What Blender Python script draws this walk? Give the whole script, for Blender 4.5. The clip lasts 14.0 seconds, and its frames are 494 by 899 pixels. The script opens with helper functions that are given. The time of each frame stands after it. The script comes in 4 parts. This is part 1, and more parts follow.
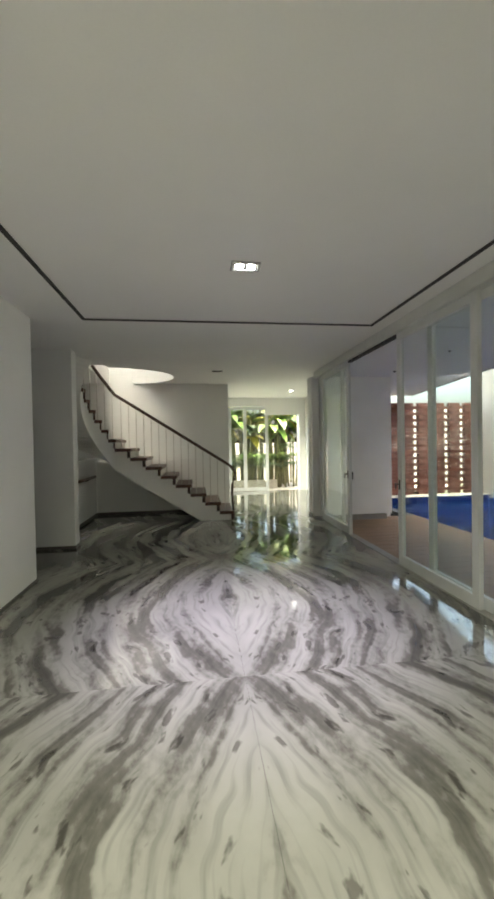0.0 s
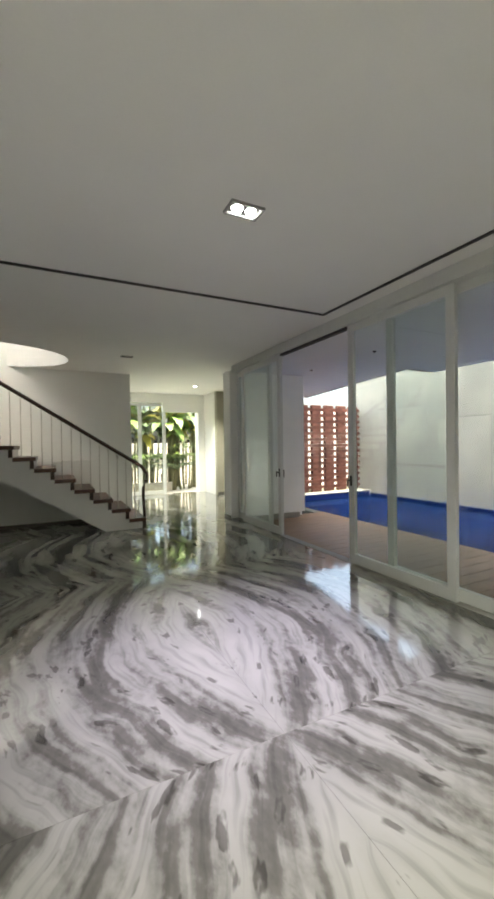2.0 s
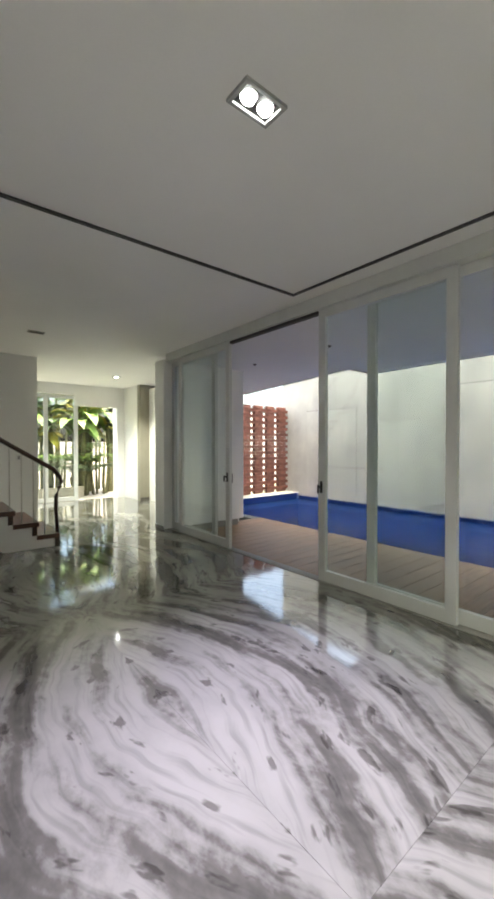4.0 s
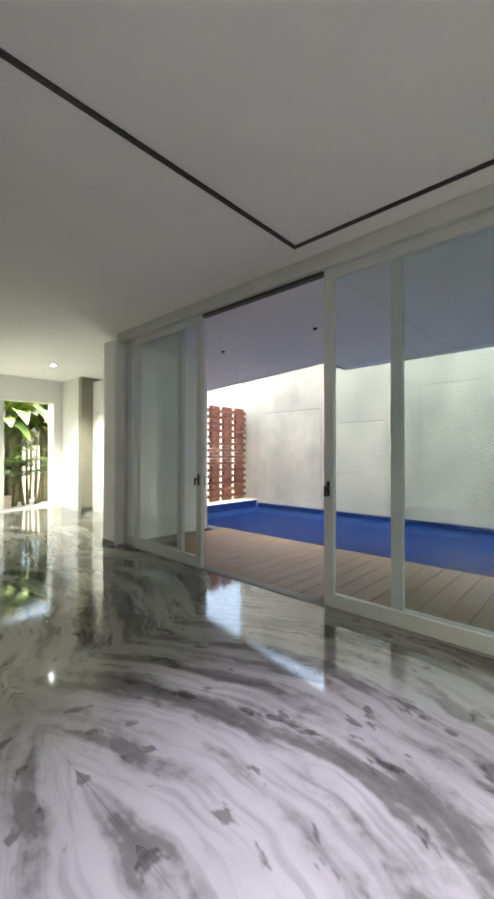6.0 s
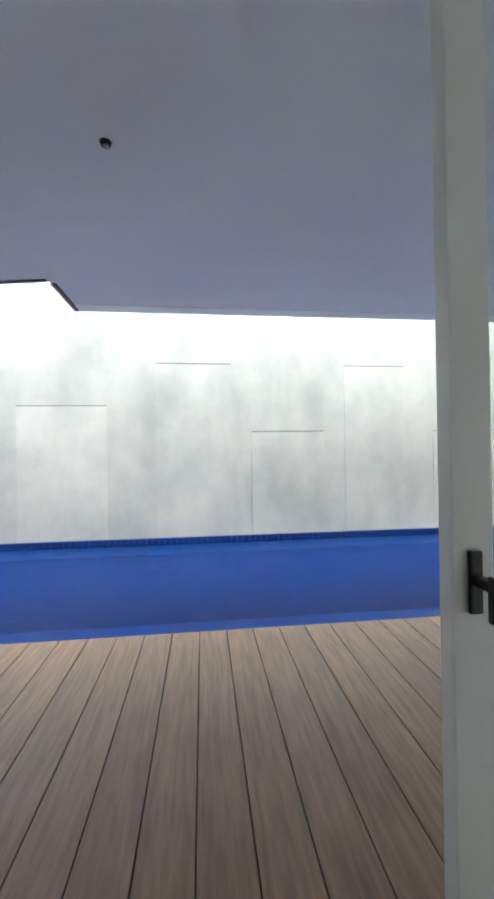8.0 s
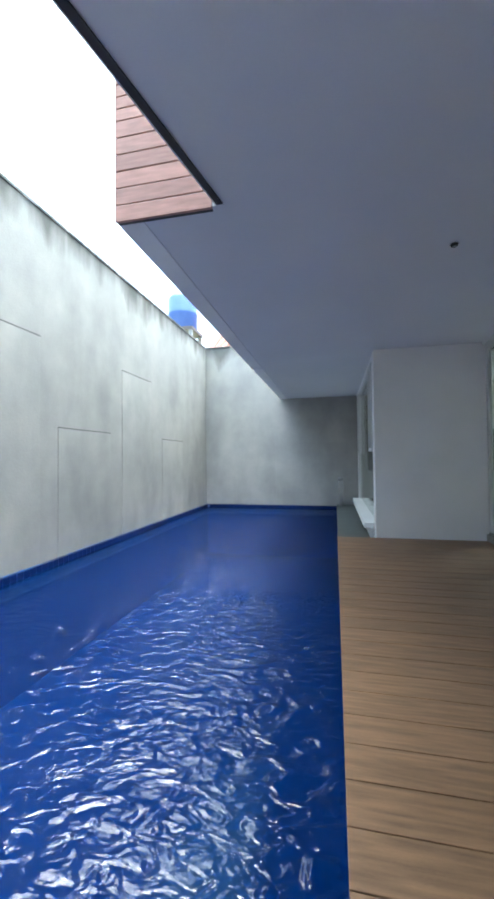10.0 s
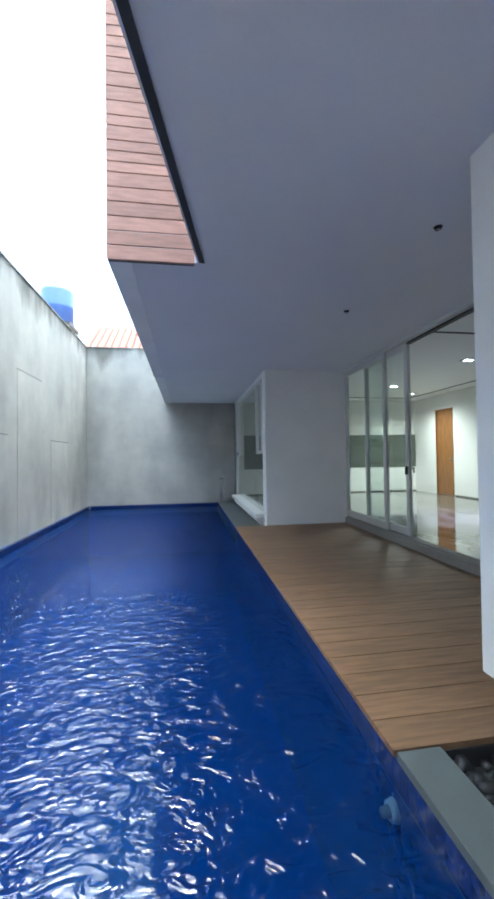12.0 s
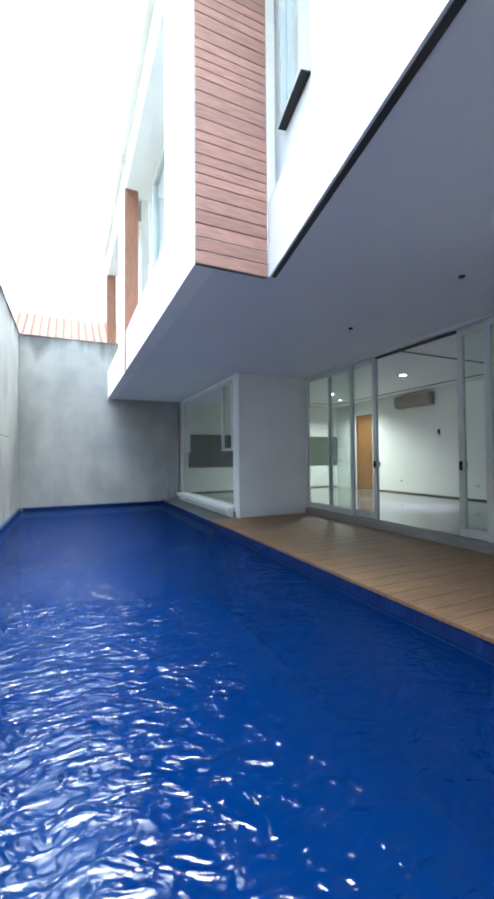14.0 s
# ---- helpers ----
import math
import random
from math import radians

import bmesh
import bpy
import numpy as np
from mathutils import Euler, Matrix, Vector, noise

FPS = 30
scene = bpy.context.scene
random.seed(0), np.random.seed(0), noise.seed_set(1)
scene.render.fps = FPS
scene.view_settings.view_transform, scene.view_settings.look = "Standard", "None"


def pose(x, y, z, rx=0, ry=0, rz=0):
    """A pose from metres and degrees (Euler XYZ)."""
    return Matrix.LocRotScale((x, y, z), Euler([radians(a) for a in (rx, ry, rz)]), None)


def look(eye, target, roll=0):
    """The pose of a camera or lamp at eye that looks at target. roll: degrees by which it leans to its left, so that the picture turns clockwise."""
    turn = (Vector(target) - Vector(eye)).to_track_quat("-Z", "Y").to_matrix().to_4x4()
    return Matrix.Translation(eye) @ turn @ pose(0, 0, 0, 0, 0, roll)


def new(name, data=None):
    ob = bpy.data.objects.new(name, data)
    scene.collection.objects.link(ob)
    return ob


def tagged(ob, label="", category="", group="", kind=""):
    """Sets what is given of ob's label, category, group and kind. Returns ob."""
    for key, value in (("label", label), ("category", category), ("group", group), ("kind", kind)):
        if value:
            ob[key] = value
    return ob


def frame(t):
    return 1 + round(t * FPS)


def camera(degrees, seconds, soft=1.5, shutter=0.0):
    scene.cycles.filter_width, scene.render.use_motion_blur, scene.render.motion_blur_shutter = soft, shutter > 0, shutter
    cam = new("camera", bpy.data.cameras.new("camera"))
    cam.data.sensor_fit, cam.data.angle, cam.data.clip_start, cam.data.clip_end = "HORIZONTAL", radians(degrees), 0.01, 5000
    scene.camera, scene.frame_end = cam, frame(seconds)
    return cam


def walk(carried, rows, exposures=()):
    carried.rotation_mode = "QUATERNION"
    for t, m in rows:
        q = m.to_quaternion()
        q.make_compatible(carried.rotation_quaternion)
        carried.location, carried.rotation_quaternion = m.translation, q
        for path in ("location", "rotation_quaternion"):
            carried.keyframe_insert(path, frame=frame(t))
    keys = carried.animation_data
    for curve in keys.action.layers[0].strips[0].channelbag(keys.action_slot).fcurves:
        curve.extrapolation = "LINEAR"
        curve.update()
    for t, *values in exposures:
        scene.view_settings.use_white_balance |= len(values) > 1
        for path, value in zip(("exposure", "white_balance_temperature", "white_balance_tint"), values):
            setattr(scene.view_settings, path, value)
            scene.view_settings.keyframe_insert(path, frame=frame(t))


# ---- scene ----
cam = camera(64.4, 14.0, soft=3.2)
PATH = [
    (0, (-2.401, 0.945, 1.477), (-2.151, 2.929, 1.447), -1.0),
    (0.5, (-2.763, 1.215, 1.44), (-2.252, 3.148, 1.412), -0.9),
    (1, (-2.922, 1.374, 1.412), (-2.273, 3.266, 1.389), -0.9),
    (1.5, (-3.031, 1.557, 1.385), (-2.264, 3.404, 1.367), -0.7),
    (2, (-3.104, 1.792, 1.396), (-2.221, 3.587, 1.37), -0.8),
    (2.5, (-3.147, 2.039, 1.41), (-2.152, 3.774, 1.379), -0.8),
    (3, (-3.178, 2.275, 1.421), (-2.079, 3.946, 1.382), -0.8),
    (3.5, (-3.184, 2.507, 1.438), (-1.992, 4.113, 1.389), -0.7),
    (3.7, (-3.165, 2.592, 1.422), (-1.942, 4.174, 1.383), -0.4),
    (6, (-2.821, 3.657, 1.245), (-1.347, 5.009, 1.265), 0.1),
    (6.5, (-2.688, 3.899, 1.236), (-1.148, 5.175, 1.259), 0.1),
    (7, (-2.433, 4.283, 1.241), (-0.781, 5.411, 1.249), -0.2),
    (7.5, (-1.822, 4.991, 1.196), (0.072, 5.631, 1.228), -0.5),
    (7.7, (-1.406, 5.317, 1.22), (0.575, 5.592, 1.23), -0.8),
    (7.8, (-1.184, 5.49, 1.219), (0.813, 5.601, 1.231), -0.8),
    (7.9, (-0.961, 5.661, 1.217), (1.038, 5.605, 1.23), -0.79),
    (8, (-0.737, 5.832, 1.214), (1.25, 5.608, 1.228), -0.79),
    (8.1, (-0.514, 6.004, 1.209), (1.447, 5.612, 1.226), -0.78),
    (8.2, (-0.292, 6.176, 1.204), (1.629, 5.62, 1.222), -0.78),
    (8.3, (-0.07, 6.35, 1.198), (1.797, 5.634, 1.218), -0.77),
    (8.4, (0.149, 6.526, 1.192), (1.95, 5.656, 1.213), -0.77),
    (8.5, (0.366, 6.705, 1.185), (2.09, 5.69, 1.208), -0.76),
    (8.6, (0.58, 6.887, 1.178), (2.216, 5.737, 1.202), -0.76),
    (8.7, (0.791, 7.074, 1.17), (2.331, 5.798, 1.196), -0.75),
    (8.8, (0.997, 7.265, 1.162), (2.436, 5.876, 1.189), -0.75),
    (8.9, (1.198, 7.462, 1.154), (2.53, 5.971, 1.183), -0.74),
    (9, (1.392, 7.666, 1.146), (2.616, 6.085, 1.176), -0.74),
    (9.1, (1.577, 7.878, 1.138), (2.693, 6.218, 1.17), -0.73),
    (9.2, (1.752, 8.098, 1.131), (2.761, 6.372, 1.164), -0.73),
    (9.3, (1.913, 8.329, 1.123), (2.82, 6.546, 1.159), -0.72),
    (9.4, (2.057, 8.57, 1.117), (2.867, 6.742, 1.154), -0.72),
    (9.5, (2.179, 8.824, 1.112), (2.9, 6.958, 1.15), -0.71),
    (9.6, (2.268, 9.07, 1.108), (2.908, 7.175, 1.148), -0.71),
    (9.7, (2.319, 9.283, 1.106), (2.889, 7.366, 1.148), -0.7),
    (9.8, (2.343, 9.45, 1.106), (2.854, 7.517, 1.149), -0.7),
    (10, (2.247, 9.643, 1.115), (2.683, 7.691, 1.162), -0.6),
    (10.5, (2.287, 10.056, 1.163), (2.404, 8.06, 1.204), -0.3),
    (11, (2.464, 10.378, 1.188), (2.393, 8.379, 1.225), -0.8),
    (11.5, (2.761, 10.41, 1.174), (2.562, 8.42, 1.2), -0.8),
    (12, (3.098, 10.467, 1.163), (2.794, 8.491, 1.2), -0.8),
    (12.5, (3.429, 10.476, 1.16), (2.982, 8.527, 1.202), -0.5),
    (13, (3.842, 10.491, 1.128), (3.234, 8.586, 1.175), -0.4),
    (13.5, (4.271, 10.488, 1.103), (3.524, 8.633, 1.149), -0.3),
    (14, (4.731, 10.462, 1.067), (3.903, 8.642, 1.11), -0.5),
]
walk(cam, [(t, look(eye, target, roll)) for t, eye, target, roll in PATH],
     exposures=((0.0, 3.18, 6700, -1.0), (3.5, 3.28, 6550, 1.0), (6.5, 3.5, 6350, 0.0), (7.5, 3.72, 6000, -2.0), (9.8, 3.08, 5400, -6.0), (14.0, 3.0, 5400, -5.0)))

# ---------------------------------------------------------------- light
world = bpy.data.worlds.new("sky_world")
scene.world = world
world.use_nodes = True
wn = world.node_tree.nodes
sky = wn.new("ShaderNodeTexSky")
sky.sky_type = "NISHITA"
sky.sun_disc = False
sky.sun_elevation = radians(84)
sky.sun_rotation = radians(180)
sky.air_density, sky.dust_density, sky.ozone_density = 1.0, 10.0, 1.0
wn["Background"].inputs["Strength"].default_value = 0.15
world.node_tree.links.new(sky.outputs[0], wn["Background"].inputs["Color"])

sun_data = bpy.data.lights.new("sun", "SUN")
sun_data.energy, sun_data.angle, sun_data.color = 0.62, radians(85), (1.0, 0.96, 0.90)
sun_lamp = new("sun", sun_data)
sun_lamp.matrix_world = look((5.2, 1.2, 20.0), (5.0, 3.0, 0))

# ---------------------------------------------------------------- materials


MX, MY = -2.13, 3.40      # where the marble slabs are book-matched
SLX, SLY = 1.65, 2.60     # slab size


def nodes_of(name):
    m = bpy.data.materials.new(name)
    m.use_nodes = True
    nt = m.node_tree
    return m, nt, nt.nodes["Principled BSDF"]


def plain(name, col, rough=0.6, metal=0.0, vary=0.08, scale=6.0, bump=0.15, fine=90.0, spec=0.5, piece=0.0, stretch=(1, 1, 1)):
    """Paint, metal, stone or plaster with a coarse and a fine grain."""
    m, nt, b = nodes_of(name)
    L = nt.links.new
    geo = nt.nodes.new("ShaderNodeNewGeometry")
    mapp = nt.nodes.new("ShaderNodeMapping")
    mapp.inputs["Scale"].default_value = stretch
    L(geo.outputs["Position"], mapp.inputs["Vector"])
    n1 = nt.nodes.new("ShaderNodeTexNoise")
    n1.inputs["Scale"].default_value, n1.inputs["Detail"].default_value = scale, 5
    n2 = nt.nodes.new("ShaderNodeTexNoise")
    n2.inputs["Scale"].default_value, n2.inputs["Detail"].default_value = fine, 3
    L(mapp.outputs[0], n1.inputs["Vector"])
    L(mapp.outputs[0], n2.inputs["Vector"])
    add = nt.nodes.new("ShaderNodeMath")
    add.operation = "MULTIPLY_ADD"
    add.inputs[1].default_value = 0.35
    L(n2.outputs["Fac"], add.inputs[0])
    L(n1.outputs["Fac"], add.inputs[2])
    ramp = nt.nodes.new("ShaderNodeValToRGB")
    lo = [max(0.0, c * (1 - vary)) for c in col]
    hi = [min(1.0, c * (1 + vary)) for c in col]
    ramp.color_ramp.elements[0].position, ramp.color_ramp.elements[0].color = 0.42, (*lo, 1)
    ramp.color_ramp.elements[1].position, ramp.color_ramp.elements[1].color = 0.92, (*hi, 1)
    L(add.outputs[0], ramp.inputs[0])
    out = ramp.outputs[0]
    if piece:
        oi = nt.nodes.new("ShaderNodeObjectInfo")
        mr = nt.nodes.new("ShaderNodeMapRange")
        mr.inputs["To Min"].default_value, mr.inputs["To Max"].default_value = 1 - piece, 1 + piece
        L(oi.outputs["Random"], mr.inputs["Value"])
        hsv = nt.nodes.new("ShaderNodeHueSaturation")
        L(mr.outputs[0], hsv.inputs["Value"])
        L(out, hsv.inputs["Color"])
        out = hsv.outputs[0]
    L(out, b.inputs["Base Color"])
    b.inputs["Roughness"].default_value, b.inputs["Metallic"].default_value = rough, metal
    b.inputs["Specular IOR Level"].default_value = spec
    if bump:
        bp = nt.nodes.new("ShaderNodeBump")
        bp.inputs["Strength"].default_value, bp.inputs["Distance"].default_value = bump, 0.004
        L(add.outputs[0], bp.inputs["Height"])
        L(bp.outputs[0], b.inputs["Normal"])
    return m


def marble_material():
    """Polished white marble with grey-brown bands, book-matched about its slab seams."""
    m, nt, b = nodes_of("polished_marble")
    L = nt.links.new
    N = nt.nodes.new

    def math_node(op, a, c=None, d=None):
        n = N("ShaderNodeMath")
        n.operation = op
        for i, v in enumerate((a, c, d)):
            if v is None:
                continue
            if isinstance(v, (int, float)):
                n.inputs[i].default_value = v
            else:
                L(v, n.inputs[i])
        return n.outputs[0]

    def noise(x, y, detail, rough=0.55, z=0.0):
        c = N("ShaderNodeCombineXYZ")
        L(x, c.inputs[0])
        L(y, c.inputs[1])
        c.inputs[2].default_value = z
        n = N("ShaderNodeTexNoise")
        n.inputs["Scale"].default_value, n.inputs["Detail"].default_value, n.inputs["Roughness"].default_value = 1.0, detail, rough
        L(c.outputs[0], n.inputs["Vector"])
        return n.outputs["Fac"]

    def ramp_of(fac, stops):
        r = N("ShaderNodeValToRGB")
        e = r.color_ramp.elements
        e[0].position, e[0].color = stops[0][0], (*stops[0][1], 1)
        e[1].position, e[1].color = stops[-1][0], (*stops[-1][1], 1)
        for p, c in stops[1:-1]:
            e.new(p).color = (*c, 1)
        L(fac, r.inputs[0])
        return r.outputs[0]

    def multiply(a, c, fac=1.0):
        mx = N("ShaderNodeMix")
        mx.data_type, mx.blend_type = "RGBA", "MULTIPLY"
        mx.inputs["Factor"].default_value = fac
        L(a, mx.inputs["A"])
        L(c, mx.inputs["B"])
        return mx.outputs["Result"]

    def times(a, k):
        return math_node("MULTIPLY", a, k)

    geo = N("ShaderNodeNewGeometry")
    sep = N("ShaderNodeSeparateXYZ")
    L(geo.outputs["Position"], sep.inputs[0])
    u = math_node("ABSOLUTE", math_node("ADD", sep.outputs[0], -MX))
    d = math_node("ABSOLUTE", math_node("ADD", sep.outputs[1], -MY))
    # on every slab the veins swell away from the middle seam and close again
    hump = times(math_node("ABSOLUTE", math_node("SINE", times(d, math.pi / SLY))), 0.47)
    s = math_node("SUBTRACT", u, hump)
    broad = noise(times(u, 1.7), times(d, 1.7), 2)
    ragged = noise(times(u, 19.0), times(d, 11.0), 4, 0.6)
    s = math_node("ADD", s, times(math_node("SUBTRACT", broad, 0.5), 0.24))
    s = math_node("ADD", s, times(math_node("LESS_THAN", sep.outputs[1], MY), 0.05))
    # broad dark bands, thinner towards the pale heart of the pattern
    band = noise(times(s, 5.6), times(d, 0.8), 2.5, 0.5)
    heart = N("ShaderNodeMapRange")
    heart.interpolation_type = "SMOOTHSTEP"
    heart.inputs["From Min"].default_value, heart.inputs["From Max"].default_value = -0.12, 0.16
    heart.inputs["To Min"].default_value, heart.inputs["To Max"].default_value = 0.085, 0.0
    L(s, heart.inputs["Value"])
    band = math_node("ADD", math_node("ADD", band, heart.outputs[0]), times(math_node("SUBTRACT", ragged, 0.5), 0.22))
    col = ramp_of(band, ((0.34, (0.082, 0.080, 0.069)), (0.44, (0.125, 0.121, 0.105)), (0.48, (0.205, 0.200, 0.178)), (0.54, (0.275, 0.270, 0.243)), (0.70, (0.31, 0.304, 0.274))))
    # hair-fine streaks along the veins
    fine = noise(times(s, 24.0), times(d, 1.6), 2)
    col = multiply(col, ramp_of(fine, ((0.34, (0.56, 0.56, 0.56)), (0.50, (1.0, 1.0, 1.0)))), 0.55)
    # chains of small dark blots
    blots = noise(times(s, 11.0), times(d, 5.0), 3, 0.55, 3.7)
    col = multiply(col, ramp_of(blots, ((0.60, (1.0, 1.0, 1.0)), (0.655, (0.36, 0.35, 0.34)))), 0.85)
    # cloudy grey fields
    cloud = noise(times(u, 0.9), times(d, 0.9), 3, 0.5, 9.1)
    col = multiply(col, ramp_of(cloud, ((0.38, (0.78, 0.785, 0.785)), (0.58, (1.0, 1.0, 1.0)))), 0.8)
    L(col, b.inputs["Base Color"])
    b.inputs["Specular IOR Level"].default_value = 1.0
    haze = N("ShaderNodeTexNoise")
    haze.inputs["Scale"].default_value = 2.2
    L(geo.outputs["Position"], haze.inputs["Vector"])
    mr = N("ShaderNodeMapRange")
    mr.inputs["To Min"].default_value, mr.inputs["To Max"].default_value = 0.045, 0.10
    L(haze.outputs["Fac"], mr.inputs["Value"])
    L(mr.outputs[0], b.inputs["Roughness"])
    return m


def concrete_material():
    """Weathered cement render: blotches, vertical run-off streaks, fine grain."""
    m, nt, b = nodes_of("weathered_render")
    L = nt.links.new
    N = nt.nodes.new
    geo = N("ShaderNodeNewGeometry")
    n1 = N("ShaderNodeTexNoise")
    n1.inputs["Scale"].default_value, n1.inputs["Detail"].default_value, n1.inputs["Roughness"].default_value = 0.9, 6, 0.6
    L(geo.outputs["Position"], n1.inputs["Vector"])
    mp = N("ShaderNodeMapping")
    mp.inputs["Scale"].default_value = (1.1, 1.1, 0.4)
    L(geo.outputs["Position"], mp.inputs["Vector"])
    n2 = N("ShaderNodeTexNoise")
    n2.inputs["Scale"].default_value, n2.inputs["Detail"].default_value = 1.6, 5
    L(mp.outputs[0], n2.inputs["Vector"])
    n3 = N("ShaderNodeTexNoise")
    n3.inputs["Scale"].default_value, n3.inputs["Detail"].default_value = 40, 4
    L(geo.outputs["Position"], n3.inputs["Vector"])
    r1 = N("ShaderNodeValToRGB")
    e = r1.color_ramp.elements
    e[0].position, e[0].color = 0.30, (0.33, 0.325, 0.30, 1)
    e[1].position, e[1].color = 0.68, (0.47, 0.455, 0.41, 1)
    k = e.new(0.5)
    k.color = (0.40, 0.388, 0.355, 1)
    L(n1.outputs["Fac"], r1.inputs[0])
    r2 = N("ShaderNodeValToRGB")
    r2.color_ramp.elements[0].position, r2.color_ramp.elements[0].color = 0.28, (0.70, 0.715, 0.72, 1)
    r2.color_ramp.elements[1].position, r2.color_ramp.elements[1].color = 0.60, (1, 1, 1, 1)
    L(n2.outputs["Fac"], r2.inputs[0])
    mul = N("ShaderNodeMix")
    mul.data_type, mul.blend_type = "RGBA", "MULTIPLY"
    mul.inputs["Factor"].default_value = 0.55
    L(r1.outputs[0], mul.inputs["A"])
    L(r2.outputs[0], mul.inputs["B"])
    # black mould that runs down from the wall top
    sp = N("ShaderNodeSeparateXYZ")
    L(geo.outputs["Position"], sp.inputs[0])
    mp2 = N("ShaderNodeMapping")
    mp2.inputs["Scale"].default_value = (1.7, 1.7, 0.4)
    L(geo.outputs["Position"], mp2.inputs["Vector"])
    n4 = N("ShaderNodeTexNoise")
    n4.inputs["Scale"].default_value, n4.inputs["Detail"].default_value = 1.5, 5
    L(mp2.outputs[0], n4.inputs["Vector"])
    reach = N("ShaderNodeMapRange")
    reach.inputs["From Min"].default_value, reach.inputs["From Max"].default_value = 3.55, 4.42
    reach.inputs["To Min"].default_value, reach.inputs["To Max"].default_value = -0.25, 0.22
    L(sp.outputs[2], reach.inputs["Value"])
    sm = N("ShaderNodeMath")
    L(n4.outputs["Fac"], sm.inputs[0])
    L(reach.outputs[0], sm.inputs[1])
    r3 = N("ShaderNodeValToRGB")
    r3.color_ramp.elements[0].position, r3.color_ramp.elements[0].color = 0.48, (1, 1, 1, 1)
    r3.color_ramp.elements[1].position, r3.color_ramp.elements[1].color = 0.74, (0.42, 0.42, 0.40, 1)
    L(sm.outputs[0], r3.inputs[0])
    mul2 = N("ShaderNodeMix")
    mul2.data_type, mul2.blend_type = "RGBA", "MULTIPLY"
    mul2.inputs["Factor"].default_value = 1.0
    L(mul.outputs["Result"], mul2.inputs["A"])
    L(r3.outputs[0], mul2.inputs["B"])
    oi = N("ShaderNodeObjectInfo")
    mr = N("ShaderNodeMapRange")
    mr.inputs["To Min"].default_value, mr.inputs["To Max"].default_value = 0.93, 1.09
    L(oi.outputs["Random"], mr.inputs["Value"])
    hsv = N("ShaderNodeHueSaturation")
    L(mr.outputs[0], hsv.inputs["Value"])
    L(mul2.outputs["Result"], hsv.inputs["Color"])
    L(hsv.outputs[0], b.inputs["Base Color"])
    b.inputs["Roughness"].default_value = 0.85
    bp = N("ShaderNodeBump")
    bp.inputs["Strength"].default_value, bp.inputs["Distance"].default_value = 0.35, 0.008
    L(n3.outputs["Fac"], bp.inputs["Height"])
    L(bp.outputs[0], b.inputs["Normal"])
    return m


def gloss_by_angle(nt, front, edge, normal=None):
    """Reflectance that rises from front-on to grazing, alike on both sides of a face."""
    lw = nt.nodes.new("ShaderNodeLayerWeight")
    lw.inputs["Blend"].default_value = 0.5
    if normal is not None:
        nt.links.new(normal, lw.inputs["Normal"])
    pw = nt.nodes.new("ShaderNodeMath")
    pw.operation = "POWER"
    pw.inputs[1].default_value = 5.0
    nt.links.new(lw.outputs["Facing"], pw.inputs[0])
    ma = nt.nodes.new("ShaderNodeMath")
    ma.operation = "MULTIPLY_ADD"
    ma.inputs[1].default_value, ma.inputs[2].default_value = edge - front, front
    nt.links.new(pw.outputs[0], ma.inputs[0])
    return ma.outputs[0]


def glass_material(name, tint, rough=0.0):
    m, nt, b = nodes_of(name)
    nt.nodes.remove(b)
    out = nt.nodes["Material Output"]
    tr = nt.nodes.new("ShaderNodeBsdfTransparent")
    tr.inputs[0].default_value = (*tint, 1)
    gl = nt.nodes.new("ShaderNodeBsdfGlossy")
    gl.inputs["Roughness"].default_value = rough
    mx = nt.nodes.new("ShaderNodeMixShader")
    nt.links.new(gloss_by_angle(nt, 0.04, 0.75), mx.inputs[0])
    nt.links.new(tr.outputs[0], mx.inputs[1])
    nt.links.new(gl.outputs[0], mx.inputs[2])
    nt.links.new(mx.outputs[0], out.inputs["Surface"])
    return m


